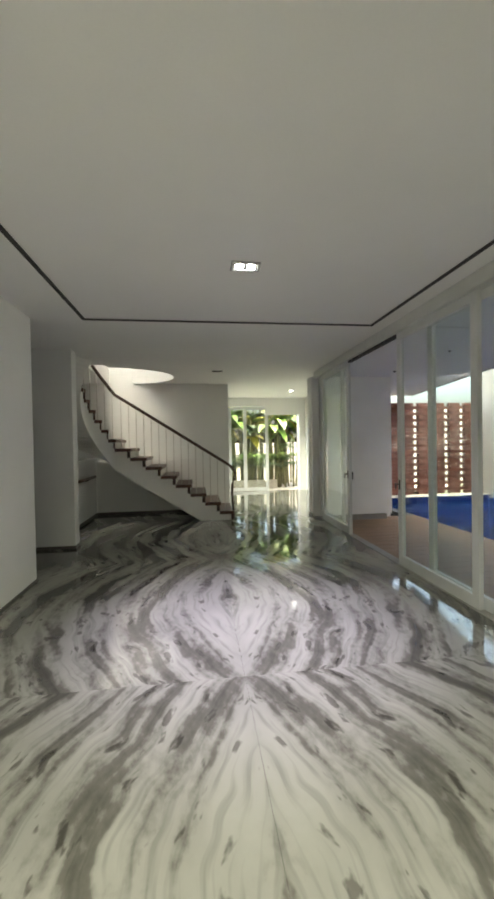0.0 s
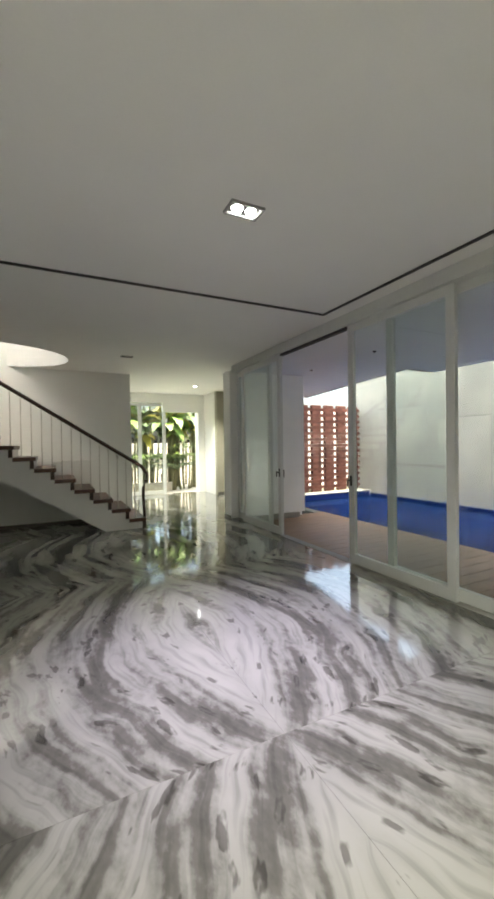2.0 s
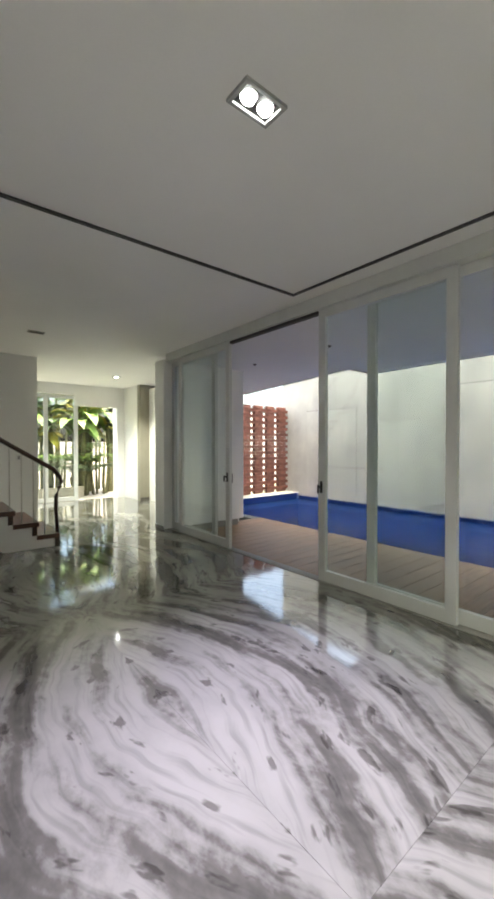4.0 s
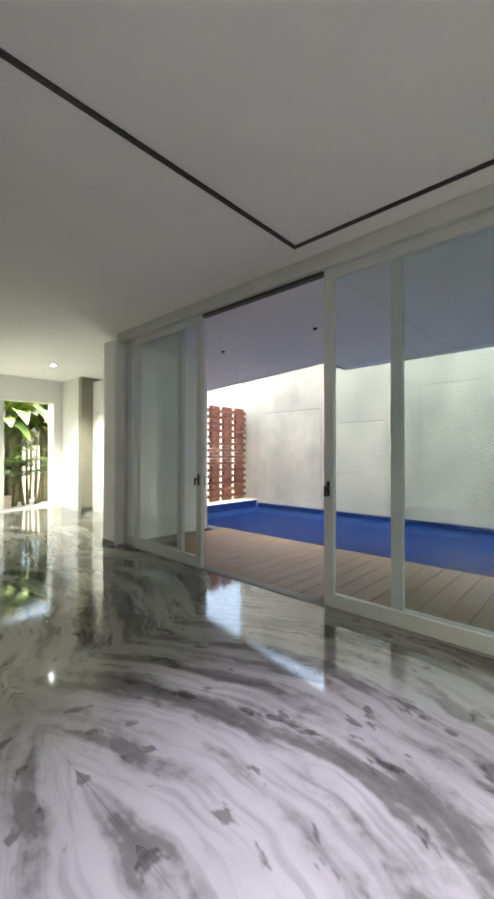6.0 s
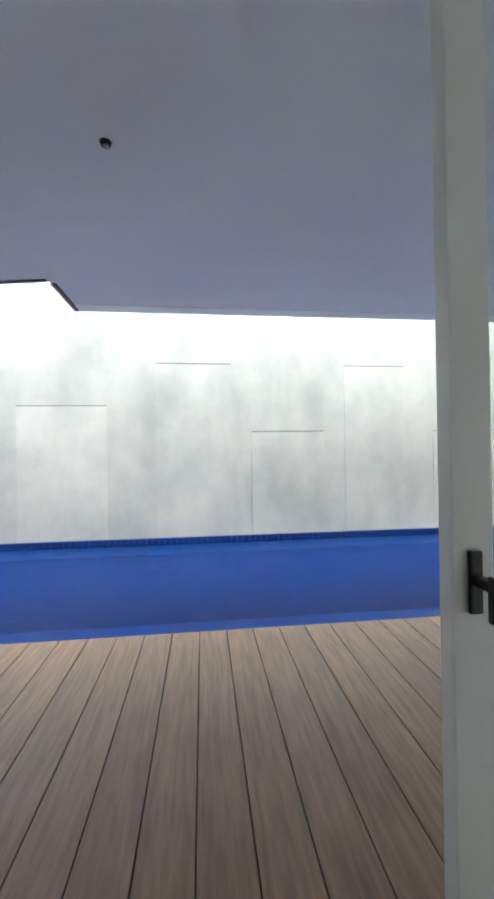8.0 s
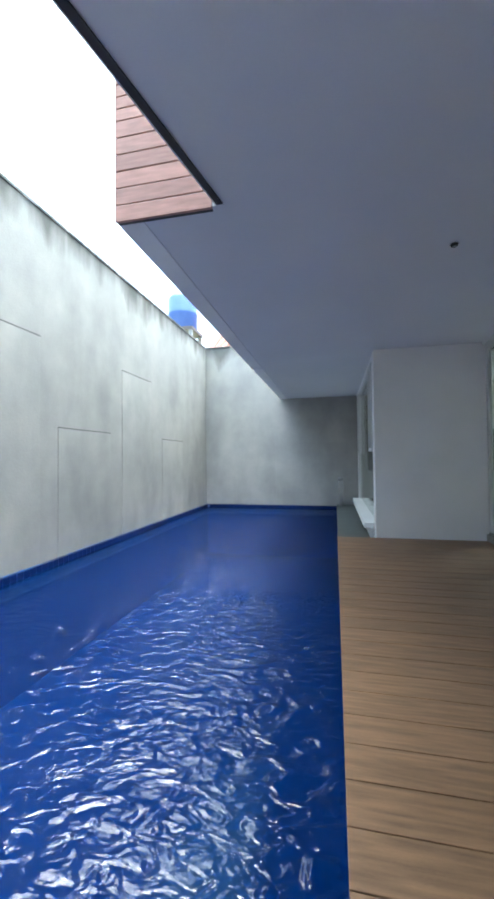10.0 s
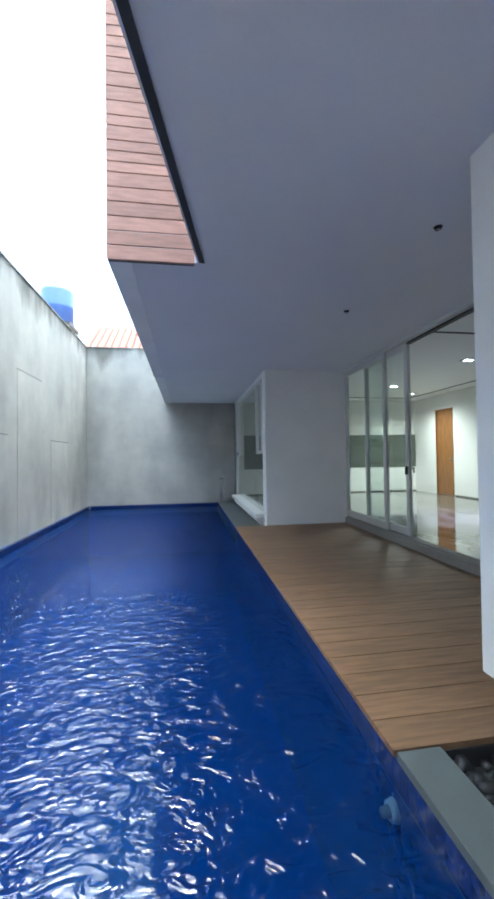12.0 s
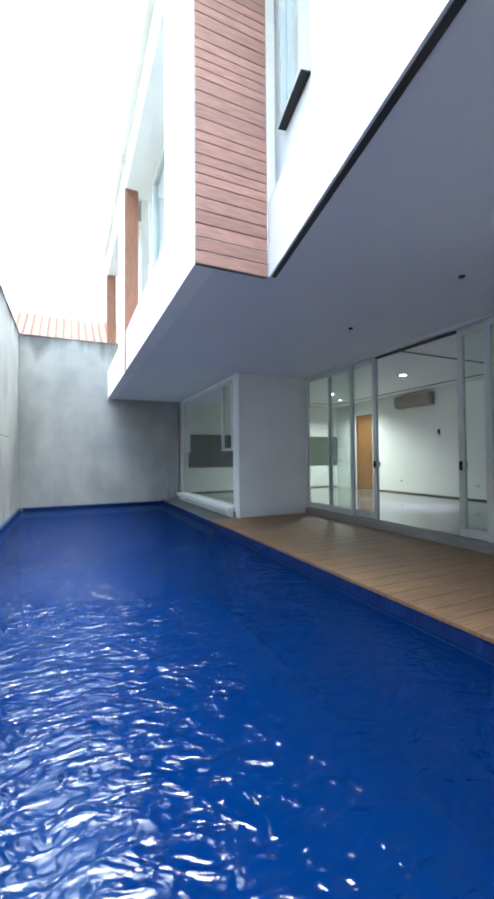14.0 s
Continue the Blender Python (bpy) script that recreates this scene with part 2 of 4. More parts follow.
def water_material():
    m, nt, b = nodes_of("pool_water")
    L = nt.links.new
    N = nt.nodes.new
    nt.nodes.remove(b)
    out = nt.nodes["Material Output"]
    geo = N("ShaderNodeNewGeometry")
    mp = N("ShaderNodeMapping")
    mp.inputs["Scale"].default_value = (1.0, 1.7, 1.0)
    L(geo.outputs["Position"], mp.inputs["Vector"])
    n1 = N("ShaderNodeTexNoise")
    n1.inputs["Scale"].default_value, n1.inputs["Detail"].default_value, n1.inputs["Distortion"].default_value = 6.6, 2, 1.0
    n2 = N("ShaderNodeTexNoise")
    n2.inputs["Scale"].default_value, n2.inputs["Detail"].default_value = 15, 2
    L(mp.outputs[0], n1.inputs["Vector"])
    L(mp.outputs[0], n2.inputs["Vector"])
    ad = N("ShaderNodeMath")
    ad.operation = "MULTIPLY_ADD"
    ad.inputs[1].default_value = 0.13
    L(n2.outputs["Fac"], ad.inputs[0])
    L(n1.outputs["Fac"], ad.inputs[2])
    bp = N("ShaderNodeBump")
    bp.inputs["Strength"].default_value, bp.inputs["Distance"].default_value = 0.64, 0.055
    L(ad.outputs[0], bp.inputs["Height"])
    clear = N("ShaderNodeBsdfTransparent")
    clear.inputs[0].default_value = (0.55, 0.80, 0.97, 1)
    murk = N("ShaderNodeBsdfDiffuse")
    murk.inputs["Color"].default_value = (0.0012, 0.0105, 0.062, 1)
    body = N("ShaderNodeMixShader")
    body.inputs[0].default_value = 0.62
    L(clear.outputs[0], body.inputs[1])
    L(murk.outputs[0], body.inputs[2])
    gl = N("ShaderNodeBsdfGlossy")
    gl.inputs["Roughness"].default_value = 0.12
    L(bp.outputs[0], gl.inputs["Normal"])
    mx = N("ShaderNodeMixShader")
    L(gloss_by_angle(nt, 0.040, 0.33, bp.outputs[0]), mx.inputs[0])
    L(body.outputs[0], mx.inputs[1])
    L(gl.outputs[0], mx.inputs[2])
    L(mx.outputs[0], out.inputs["Surface"])
    return m


def glow(name, col, strength):
    m, nt, b = nodes_of(name)
    b.inputs["Emission Color"].default_value = (*col, 1)
    b.inputs["Emission Strength"].default_value = strength
    return m


M_WALL = plain("white_wall_paint", (0.82, 0.815, 0.79), 0.65, vary=0.03, scale=1.2, bump=0.08)
M_CEIL = plain("white_ceiling_paint", (0.82, 0.815, 0.795), 0.75, vary=0.03, scale=0.9, bump=0.06)
M_OUTW = plain("white_exterior_paint", (0.82, 0.82, 0.81), 0.7, vary=0.05, scale=1.5, bump=0.12)
M_SOFF = plain("soffit_paint", (0.74, 0.745, 0.76), 0.7, vary=0.04, scale=0.8, bump=0.08)
# near-black: shade of grooves put into colour, also backings and beds
M_DARK = plain("dark_shade_and_backing", (0.035, 0.033, 0.032), 0.6, vary=0.2)
M_SKIRT = plain("dark_skirting", (0.09, 0.08, 0.072), 0.4, vary=0.15)
M_MARBLE = marble_material()
M_JOINT = plain("floor_joint", (0.30, 0.29, 0.27), 0.5)
M_ALU = plain("white_aluminium", (0.60, 0.61, 0.60), 0.35, vary=0.04, bump=0.03)
M_GLASS = glass_material("clear_glass", (0.945, 0.975, 0.965))
M_BLACK = plain("black_metal", (0.02, 0.02, 0.02), 0.35, metal=0.6, vary=0.2)
M_IRON = plain("painted_iron", (0.55, 0.53, 0.50), 0.45, vary=0.08)
M_WOODD = plain("dark_stained_wood", (0.045, 0.020, 0.012), 0.32, vary=0.35, scale=7, stretch=(1, 8, 8))
M_TREAD = plain("dark_brown_tread", (0.085, 0.036, 0.022), 0.3, vary=0.3, scale=8, stretch=(1, 6, 1))
M_DOORW = plain("teak_veneer", (0.27, 0.125, 0.042), 0.45, vary=0.3, scale=5, stretch=(6, 6, 0.7))
M_DECK = plain("composite_deck_board", (0.205, 0.120, 0.062), 0.5, vary=0.34, scale=5, stretch=(0.8, 9, 1), piece=0.12, bump=0.3)
M_CLAD = plain("timber_cladding", (0.40, 0.215, 0.165), 0.6, vary=0.22, scale=6, stretch=(1, 1, 7), piece=0.12)
M_FIN = plain("brown_timber_fin", (0.30, 0.135, 0.075), 0.55, vary=0.2, scale=6, stretch=(5, 5, 0.8))
M_CONC = concrete_material()
M_SLAB = plain("grey_stone_coping", (0.085, 0.098, 0.095), 0.55, vary=0.15, scale=4, bump=0.3)
M_COPING = plain("pale_coping", (0.30, 0.295, 0.28), 0.7, vary=0.14, scale=3, bump=0.3)
M_TILE = plain("cobalt_mosaic", (0.003, 0.030, 0.15), 0.15, vary=0.25, scale=22, fine=60, piece=0.2, bump=0.1)
M_TILED = plain("navy_waterline_tile", (0.010, 0.022, 0.10), 0.12, vary=0.2, scale=20, piece=0.14)
M_GROUT = plain("pale_tile_grout", (0.10, 0.14, 0.27), 0.7)
M_WATER = water_material()
M_PEB = plain("black_river_pebble", (0.012, 0.013, 0.014), 0.5, vary=0.4, scale=9)
M_BRICK = plain("terracotta_brick", (0.14, 0.052, 0.036), 0.8, vary=0.25, scale=12, piece=0.2, bump=0.4)
M_TANK = plain("blue_plastic", (0.08, 0.145, 0.40), 0.4, vary=0.08)
M_RTILE = plain("clay_roof_tile", (0.20, 0.055, 0.033), 0.75, vary=0.25, scale=8, piece=0.15)
M_PANEL = plain("grey_green_glass_panel", (0.10, 0.115, 0.095), 0.18, vary=0.08)
M_PLAST = plain("white_plastic", (0.74, 0.74, 0.72), 0.4, vary=0.03, bump=0.02)
M_AC = plain("grey_beige_plastic", (0.34, 0.315, 0.27), 0.4, vary=0.04, bump=0.02)
M_GREYP = plain("grey_plastic", (0.30, 0.30, 0.29), 0.5)
M_CHROME = plain("brushed_chrome", (0.55, 0.55, 0.55), 0.25, metal=1.0)
M_LAMP = glow("lamp_glow", (1.0, 0.98, 0.97), 6.0)
M_LEAF = plain("banana_leaf", (0.13, 0.21, 0.035), 0.45, vary=0.4, scale=4, piece=0.25)
M_LEAFY = plain("yellow_palm_leaf", (0.38, 0.33, 0.05), 0.5, vary=0.3, scale=4, piece=0.2)
M_LEAFD = plain("dark_leaf", (0.06, 0.095, 0.035), 0.5, vary=0.4, scale=5, piece=0.2)
M_STEM = plain("palm_stem", (0.17, 0.165, 0.08), 0.7, vary=0.3, scale=9)
M_SOIL = plain("pale_gravel", (0.50, 0.46, 0.38), 0.9, vary=0.2, scale=14, bump=0.5)
M_GWALL = plain("cream_garden_wall", (0.70, 0.66, 0.58), 0.8, vary=0.1)
M_HALLD = plain("olive_grey_wall", (0.27, 0.25, 0.20), 0.6, vary=0.05)
M_LINE = plain("cement_joint", (0.17, 0.165, 0.155), 0.9)
M_GRASS = plain("ground_soil", (0.12, 0.12, 0.07), 0.9, vary=0.3)

# ---------------------------------------------------------------- building helpers


def add_box(bm, x0, x1, y0, y1, z0, z1, bevel=0.0, m=None):
    r = bmesh.ops.create_cube(bm, size=1.0, matrix=Matrix.Translation(((x0 + x1) / 2, (y0 + y1) / 2, (z0 + z1) / 2)) @ Matrix.Diagonal((x1 - x0, y1 - y0, z1 - z0, 1)))
    vs = r["verts"]
    if bevel:
        es = {e for v in vs for e in v.link_edges}
        rb = bmesh.ops.bevel(bm, geom=list(es), offset=bevel, segments=2, affect="EDGES", profile=0.7)
        vs = rb["verts"]
    if m is not None:
        bmesh.ops.transform(bm, matrix=m, verts=list({v for v in vs if v.is_valid}))


def mesh_of(name, bm, material, smooth=False):
    me = bpy.data.meshes.new(name)
    bm.to_mesh(me)
    bm.free()
    me.materials.append(material)
    if smooth:
        for p in me.polygons:
            p.use_smooth = True
    return me


def part(name, bm, material, parent, label="", smooth=False):
    ob = new(name, mesh_of(name, bm, material, smooth))
    ob.parent = parent
    if label:
        tagged(ob, label)
    return ob


def empty(name, x, y, z, label, category, group="", kind=""):
    ob = new(name)
    ob.location = (x, y, z)
    ob.empty_display_size = 0.1
    return tagged(ob, label, category, group, kind)


def put(ob, x, y, z):
    """World-placed part under an empty that stands at x, y, z."""
    ob.location = (-x, -y, -z)
    return ob


def solid(name, material, boxes, label="", category="", kind="structure", bevel=0.004):
    bm = bmesh.new()
    for bx in boxes:
        add_box(bm, *bx, bevel=bevel)
    ob = new(name, mesh_of(name, bm, material))
    return tagged(ob, label, category, "", kind)


def box_part(name, material, parent, bx, label="", bevel=0.003, origin=(0, 0, 0)):
    bm = bmesh.new()
    add_box(bm, *bx, bevel=bevel)
    bmesh.ops.translate(bm, vec=(-origin[0], -origin[1], -origin[2]), verts=bm.verts)
    return part(name, bm, material, parent, label)


def tube(bm, pts, r, sides=10):
    """A round bar along a line of points."""
    rings = []
    for i, p in enumerate(pts):
        a, c = pts[max(i - 1, 0)], pts[min(i + 1, len(pts) - 1)]
        d = (Vector(c) - Vector(a)).normalized()
        up = Vector((0, 0, 1)) if abs(d.z) < 0.95 else Vector((1, 0, 0))
        s = d.cross(up).normalized()
        t = s.cross(d)
        rr = r[i] if isinstance(r, (list, tuple)) else r
        rings.append([bm.verts.new(Vector(p) + s * rr * math.cos(2 * math.pi * k / sides) + t * rr * math.sin(2 * math.pi * k / sides)) for k in range(sides)])
    for a, c in zip(rings, rings[1:]):
        for k in range(sides):
            bm.faces.new((a[k], a[(k + 1) % sides], c[(k + 1) % sides], c[k]))
    bm.faces.new(rings[0][::-1])
    bm.faces.new(rings[-1])


def strip_prism(bm, outer, inner, z_low, z_high):
    """A ribbon between two plan curves with its own lower and upper heights at every station."""
    rows = []
    for (ax, ay), (bx, by), lo, hi in zip(outer, inner, z_low, z_high):
        rows.append([bm.verts.new(v) for v in ((ax, ay, lo), (bx, by, lo), (bx, by, hi), (ax, ay, hi))])
    for a, c in zip(rows, rows[1:]):
        for k in range(4):
            bm.faces.new((a[k], a[(k + 1) % 4], c[(k + 1) % 4], c[k]))
    bm.faces.new(rows[0][::-1])
    bm.faces.new(rows[-1])
    bmesh.ops.recalc_face_normals(bm, faces=bm.faces)


CEIL = 2.88
GL_H = 2.75
DECK = -0.12
WATER = -0.27
SOFF = 2.79
WX = -4.18      # west wall face of the living room
SY = -1.20      # south wall face
BY = 10.15      # wall behind the stair
GY = 12.9       # garden wall

# ---------------------------------------------------------------- interior setting
floor = solid("floor", M_JOINT, [(-7.0, 0.10, SY - 0.2, 8.6, -0.30, -0.02), (0.10, 1.64, SY - 0.2, 3.1, -0.30, -0.02), (-7.0, 1.45, 8.6, GY + 0.15, -0.30, -0.02)],
              "polished white marble floor with book-matched grey veins", "floor", bevel=0)

wall_west = solid("wall_west", M_WALL, [(WX - 0.25, WX, SY, -0.14, 0, CEIL), (WX - 0.25, WX, 0.64, 5.49, 0, CEIL), (WX - 0.25, WX, -0.14, 0.64, 2.46, CEIL)],
                  "plain white painted living room wall", "wall")
wall_recess = solid("wall_recess", M_WALL, [(-6.6, WX, 6.87, 7.08, 0, CEIL), (-6.8, -6.6, 4.0, 7.08, 0, CEIL), (-6.6, WX - 0.25, 3.9, 4.1, 0, CEIL)],
                    "white painted wall of the side passage", "wall")
wall_stair_west = solid("wall_stair_west", M_WALL, [(-6.4, -6.2, 7.08, BY, 0, 5.6), (-4.75, -4.55, 7.08, 9.74, 0, 1.22)], "white wall beside the curved stair", "wall")
wall_stair = solid("wall_stair", M_WALL, [(-6.4, -1.667, BY, BY + 0.2, 0, 5.6)], "tall white wall behind the stair", "wall")
wall_under_stair = solid("wall_under_stair", M_WALL, [(-4.55, -2.40, 9.62, 9.74, 0, 1.15)], "low white wall under the stair", "wall")
wall_south = solid("wall_south", M_WALL, [(-4.5, 1.64, SY - 0.2, SY, 0, CEIL)], "white kitchen end wall", "wall")
wall_void = solid("wall_void", M_WALL, [(-2.75, -2.6, 7.8, BY, CEIL + 0.32, 5.6), (-6.4, -2.6, 7.65, 7.8, CEIL + 0.32, 5.6)], "white walls of the stair void above", "wall")
wall_hall_west = solid("wall_hall_west", M_WALL, [(-1.9, -1.70, BY + 0.2, GY, 0, CEIL)], "white wall of the entrance hall", "wall")
wall_garden = solid("wall_garden", M_WALL, [(-1.70, -0.30, GY, GY + 0.15, 2.62, CEIL), (-0.30, 0.95, GY, GY + 0.15, 2.36, CEIL), (0.76, 0.95, GY - 0.02, GY + 0.30, 0, 2.36), (0.95, 1.08, 12.05, GY + 0.15, 0, CEIL)],
                    "white hall wall with a wide opening to the garden", "wall")
wall_hall_panel = solid("wall_hall_panel", M_HALLD, [(0.95, 1.45, 11.9, 12.05, 0, CEIL)], "olive-grey return wall in the hall", "wall")
wall_hall_east = solid("wall_hall_east", M_WALL, [(1.20, 1.42, 8.87, 11.9, -0.3, SOFF)], "white outer wall of the hall", "wall")
wall_pool_end = solid("wall_pool_end", M_OUTW, [(-0.12, 1.545, 8.56, 8.87, 0.0, SOFF)], "thick white wall end beside the pool deck", "wall")

# plinth under the wall end: a sloped drip ledge over a rendered base
bm = bmesh.new()
rings = []
for off, z in ((0.004, 0.05), (0.012, 0.05), (0.115, 0.0), (0.115, -0.03), (0.085, -0.055), (0.08, -0.62)):
    rings.append([bm.verts.new(p) for p in ((0.6, 8.80, z), (1.545 + off, 8.80, z), (1.545 + off, 8.87 + off, z), (0.6, 8.87 + off, z))])
for a, e in zip(rings, rings[1:]):
    for k in range(4):
        bm.faces.new((a[k], a[(k + 1) % 4], e[(k + 1) % 4], e[k]))
bm.faces.new(rings[0])
bm.faces.new(rings[-1][::-1])
bmesh.ops.recalc_face_normals(bm, faces=bm.faces)
plinth = tagged(new("plinth_trim", mesh_of("plinth_trim", bm, M_OUTW)), "white rendered plinth with a sloped drip ledge", "plinth", "", "structure")

solid("plinth_base", M_OUTW, [(1.21, 1.56, 8.95, 11.70, -0.62, -0.09)], "white rendered base along the hall wall", "plinth")

# kitchen box that projects towards the pool
wall_block = solid("wall_block", M_OUTW, [(0.0, 1.64, 3.08, 3.28, DECK - 0.3, SOFF), (1.44, 1.64, 2.98, 3.08, DECK - 0.3, SOFF)],
                   "white projecting wall between deck and kitchen window", "wall")
solid("plinth_kitchen", M_OUTW, [(1.48, 1.70, SY, 2.978, -0.45, 0.0)], "white rendered base below the kitchen window", "plinth")
solid("wall_kitchen_end", M_OUTW, [(1.48, 1.64, SY - 0.2, -1.02, 0.002, SOFF)], "white end pier of the kitchen window", "wall")
solid("trim_kitchen_head", M_OUTW, [(1.48, 1.638, -1.018, 2.978, 2.722, SOFF)], "white lintel above the kitchen window", "trim")

# ceilings
bm = bmesh.new()
T = 0.32
for bx in ((-7.0, 0.0, SY - 0.2, 7.85), (0.0, 1.64, SY - 0.2, 3.1), (-2.85, 0.0, 7.85, GY + 0.15), (0.0, 1.45, 8.58, GY + 0.15), (-7.0, -5.45, 7.85, GY)):
    add_box(bm, bx[0], bx[1], bx[2], bx[3], CEIL, CEIL + T)
add_box(bm, -5.45, -2.85, BY + 0.06, GY, CEIL, CEIL + T)
xs = [-5.45 + 2.60 * i / 52 for i in range(53)]
hx = lambda x: math.sqrt(max(0.0, 1 - ((x + 4.1) / 1.25) ** 2))
front = lambda x: BY + 0.02 if x < -4.34 else 8.03 if x < -3.96 else 9.2 - 0.97 * hx(x)
strip_prism(bm, [(x, 7.85) for x in xs], [(x, front(x)) for x in xs], [CEIL] * 53, [CEIL + T] * 53)
strip_prism(bm, [(x, BY + 0.03 if x < -4.0 else min(BY + 0.03, 9.2 + 0.97 * hx(x))) for x in xs], [(x, BY + 0.06) for x in xs], [CEIL] * 53, [CEIL + T] * 53)
ceiling = tagged(new("ceiling", mesh_of("ceiling", bm, M_CEIL)), "white plasterboard ceiling with a rounded stair opening", "ceiling", "", "structure")
# unseen roof; its opening is added so daylight brightens the stair void
void_roof = solid("ceiling_void", M_CEIL, [(-6.4, -2.6, 7.65, 8.4, 5.6, 5.75), (-6.4, -2.6, 9.6, BY + 0.2, 5.6, 5.75), (-6.4, -5.1, 8.4, 9.6, 5.6, 5.75), (-3.7, -2.6, 8.4, 9.6, 5.6, 5.75)],
                  "unseen white roof with an added light opening over the stair void", "ceiling")

# near-black strip, colour in place of the groove's shade round the ceiling tray
CX0, CX1, CY0, CY1 = -3.60, -0.31, 2.95, 5.45
gw = 0.032
solid("trim_groove_shade", M_DARK, [(CX0 - gw, CX1 + gw, CY1, CY1 + gw, CEIL - 0.012, CEIL + 0.01), (CX0 - gw, CX1 + gw, -0.55, -0.55 + gw, CEIL - 0.012, CEIL + 0.01),
                                      (CX0 - gw, CX0, -0.5, CY1, CEIL - 0.012, CEIL + 0.01), (CX1, CX1 + gw, -0.5, CY1, CEIL - 0.012, CEIL + 0.01)],
      "dark strip painted as the groove shade framing the ceiling", "trim", bevel=0)

# skirting
solid("baseboard", M_SKIRT, [(WX, WX + 0.012, 0.68, 5.49, 0, 0.035), (WX - 0.25, WX + 0.012, 5.49, 5.502, 0, 0.035), (-6.6, WX, 6.858, 6.87, 0, 0.045), (WX, WX + 0.012, 6.858, 7.08, 0, 0.045),
                            (-4.55, -4.538, 7.08, 9.62, 0, 0.06), (-4.538, -2.42, 9.606, 9.618, 0, 0.06), (0.95, 1.45, 11.886, 11.898, 0, 0.08), (-0.13, -0.12, 8.57, 8.87, 0, 0.05), (WX, 1.4, SY, SY + 0.012, 0, 0.035)],
      "thin dark skirting along the walls", "baseboard", bevel=0.001)

# header over the sliding doors and the threshold
solid("trim_door_header", M_ALU, [(-0.08, 0.10, 3.28, 8.56, GL_H, CEIL - 0.002)], "white header above the sliding doors", "trim")
# dark bar only across the opening: the track recess's shade as colour
solid("trim_track_shade", M_DARK, [(-0.035, 0.02, 5.37, 6.87, GL_H - 0.032, GL_H - 0.002)], "dark strip painted as the shaded gap of the door track", "trim", bevel=0)
solid("threshold", M_COPING, [(-0.045, 0.068, 3.28, 8.56, -0.10, 0.006)], "pale stone threshold under the sliding doors", "threshold")

# ---------------------------------------------------------------- sliding doors


def sliding_leaf(y0, y1, x, label, handle=None):
    """One framed glass leaf in the plane x."""
    d = empty("sliding_door", x, y0, 0, label, "sliding door", "sliding glass doors to the deck")
    w, st, th = y1 - y0, 0.085, 0.045
    h0, h1 = 0.012, GL_H - 0.003
    for nm, bx in (("stile", (-th / 2, th / 2, 0, st, h0, h1)), ("stile", (-th / 2, th / 2, w - st, w, h0, h1)),
                   ("bottom_rail", (-th / 2 + 0.001, th / 2 - 0.001, st, w - st, h0, h0 + 0.11)), ("top_rail", (-th / 2 + 0.001, th / 2 - 0.001, st, w - st, h1 - 0.085, h1))):
        box_part(nm, M_ALU, d, bx, bevel=0.004)
    g = box_part("pane", M_GLASS, d, (-0.004, 0.004, st, w - st, h0 + 0.11, h1 - 0.085), "clear greenish glass pane", bevel=0)
    g.visible_shadow = False
    if handle is not None:
        yh = 0.042 if handle == 0 else w - 0.042
        bm = bmesh.new()
        add_box(bm, -th / 2 - 0.010, -th / 2, yh - 0.013, yh + 0.013, 0.90, 1.02, bevel=0.004)
        add_box(bm, -th / 2 - 0.05, -th / 2 - 0.010, yh - 0.008, yh + 0.008, 0.955, 0.975, bevel=0.003)
        add_box(bm, -th / 2 - 0.062, -th / 2 - 0.046, yh - 0.008, yh + 0.008, 0.90, 0.985, bevel=0.005)
        add_box(bm, th / 2, th / 2 + 0.035, yh - 0.012, yh + 0.012, 0.88, 1.0, bevel=0.005)
        part("handle", bm, M_BLACK, d, "black lever handle")
    return d


sliding_leaf(3.29, 4.83, 0.045, "fixed white-framed glass leaf beside the kitchen wall")
sliding_leaf(4.01, 5.36, -0.012, "open white-framed sliding glass leaf with black handle", handle=1)
sliding_leaf(6.88, 8.22, -0.012, "open white-framed sliding glass leaf with black handle", handle=0)
sliding_leaf(7.29, 8.55, 0.045, "fixed white-framed glass leaf beside the thick wall")

# ---------------------------------------------------------------- stair
RISE, GO, GOW = 0.178, 0.277, 0.122     # rise, going on the straight flight, inner going of the winders
OY, WID = 8.56, 1.04
NS, NST, NEND = 8, 16, 18.6             # straight steps, all steps, where the soffit meets the ceiling
X0, R = -1.72, 0.46
XA = X0 - NS * GO


def stair_plan(n):
    """Near and far plan points at step n: a straight flight, then winders that turn towards the room."""
    a = max(0.0, n - NS) * GOW / R
    if n <= NS:
        p = Vector((X0 - n * GO, OY))
    else:
        p = Vector((XA - R * math.sin(a), OY - R + R * math.cos(a)))
    q = p + Vector((-math.sin(a), math.cos(a))) * WID
    return (p.x, p.y), (q.x, max(q.y, 7.10))


def rail_off(n, d):
    """A point d metres in from the near edge."""
    (ox, oy), (ix, iy) = stair_plan(n)
    v = Vector((ix - ox, iy - oy)).normalized()
    return ox + v.x * d, oy + v.y * d


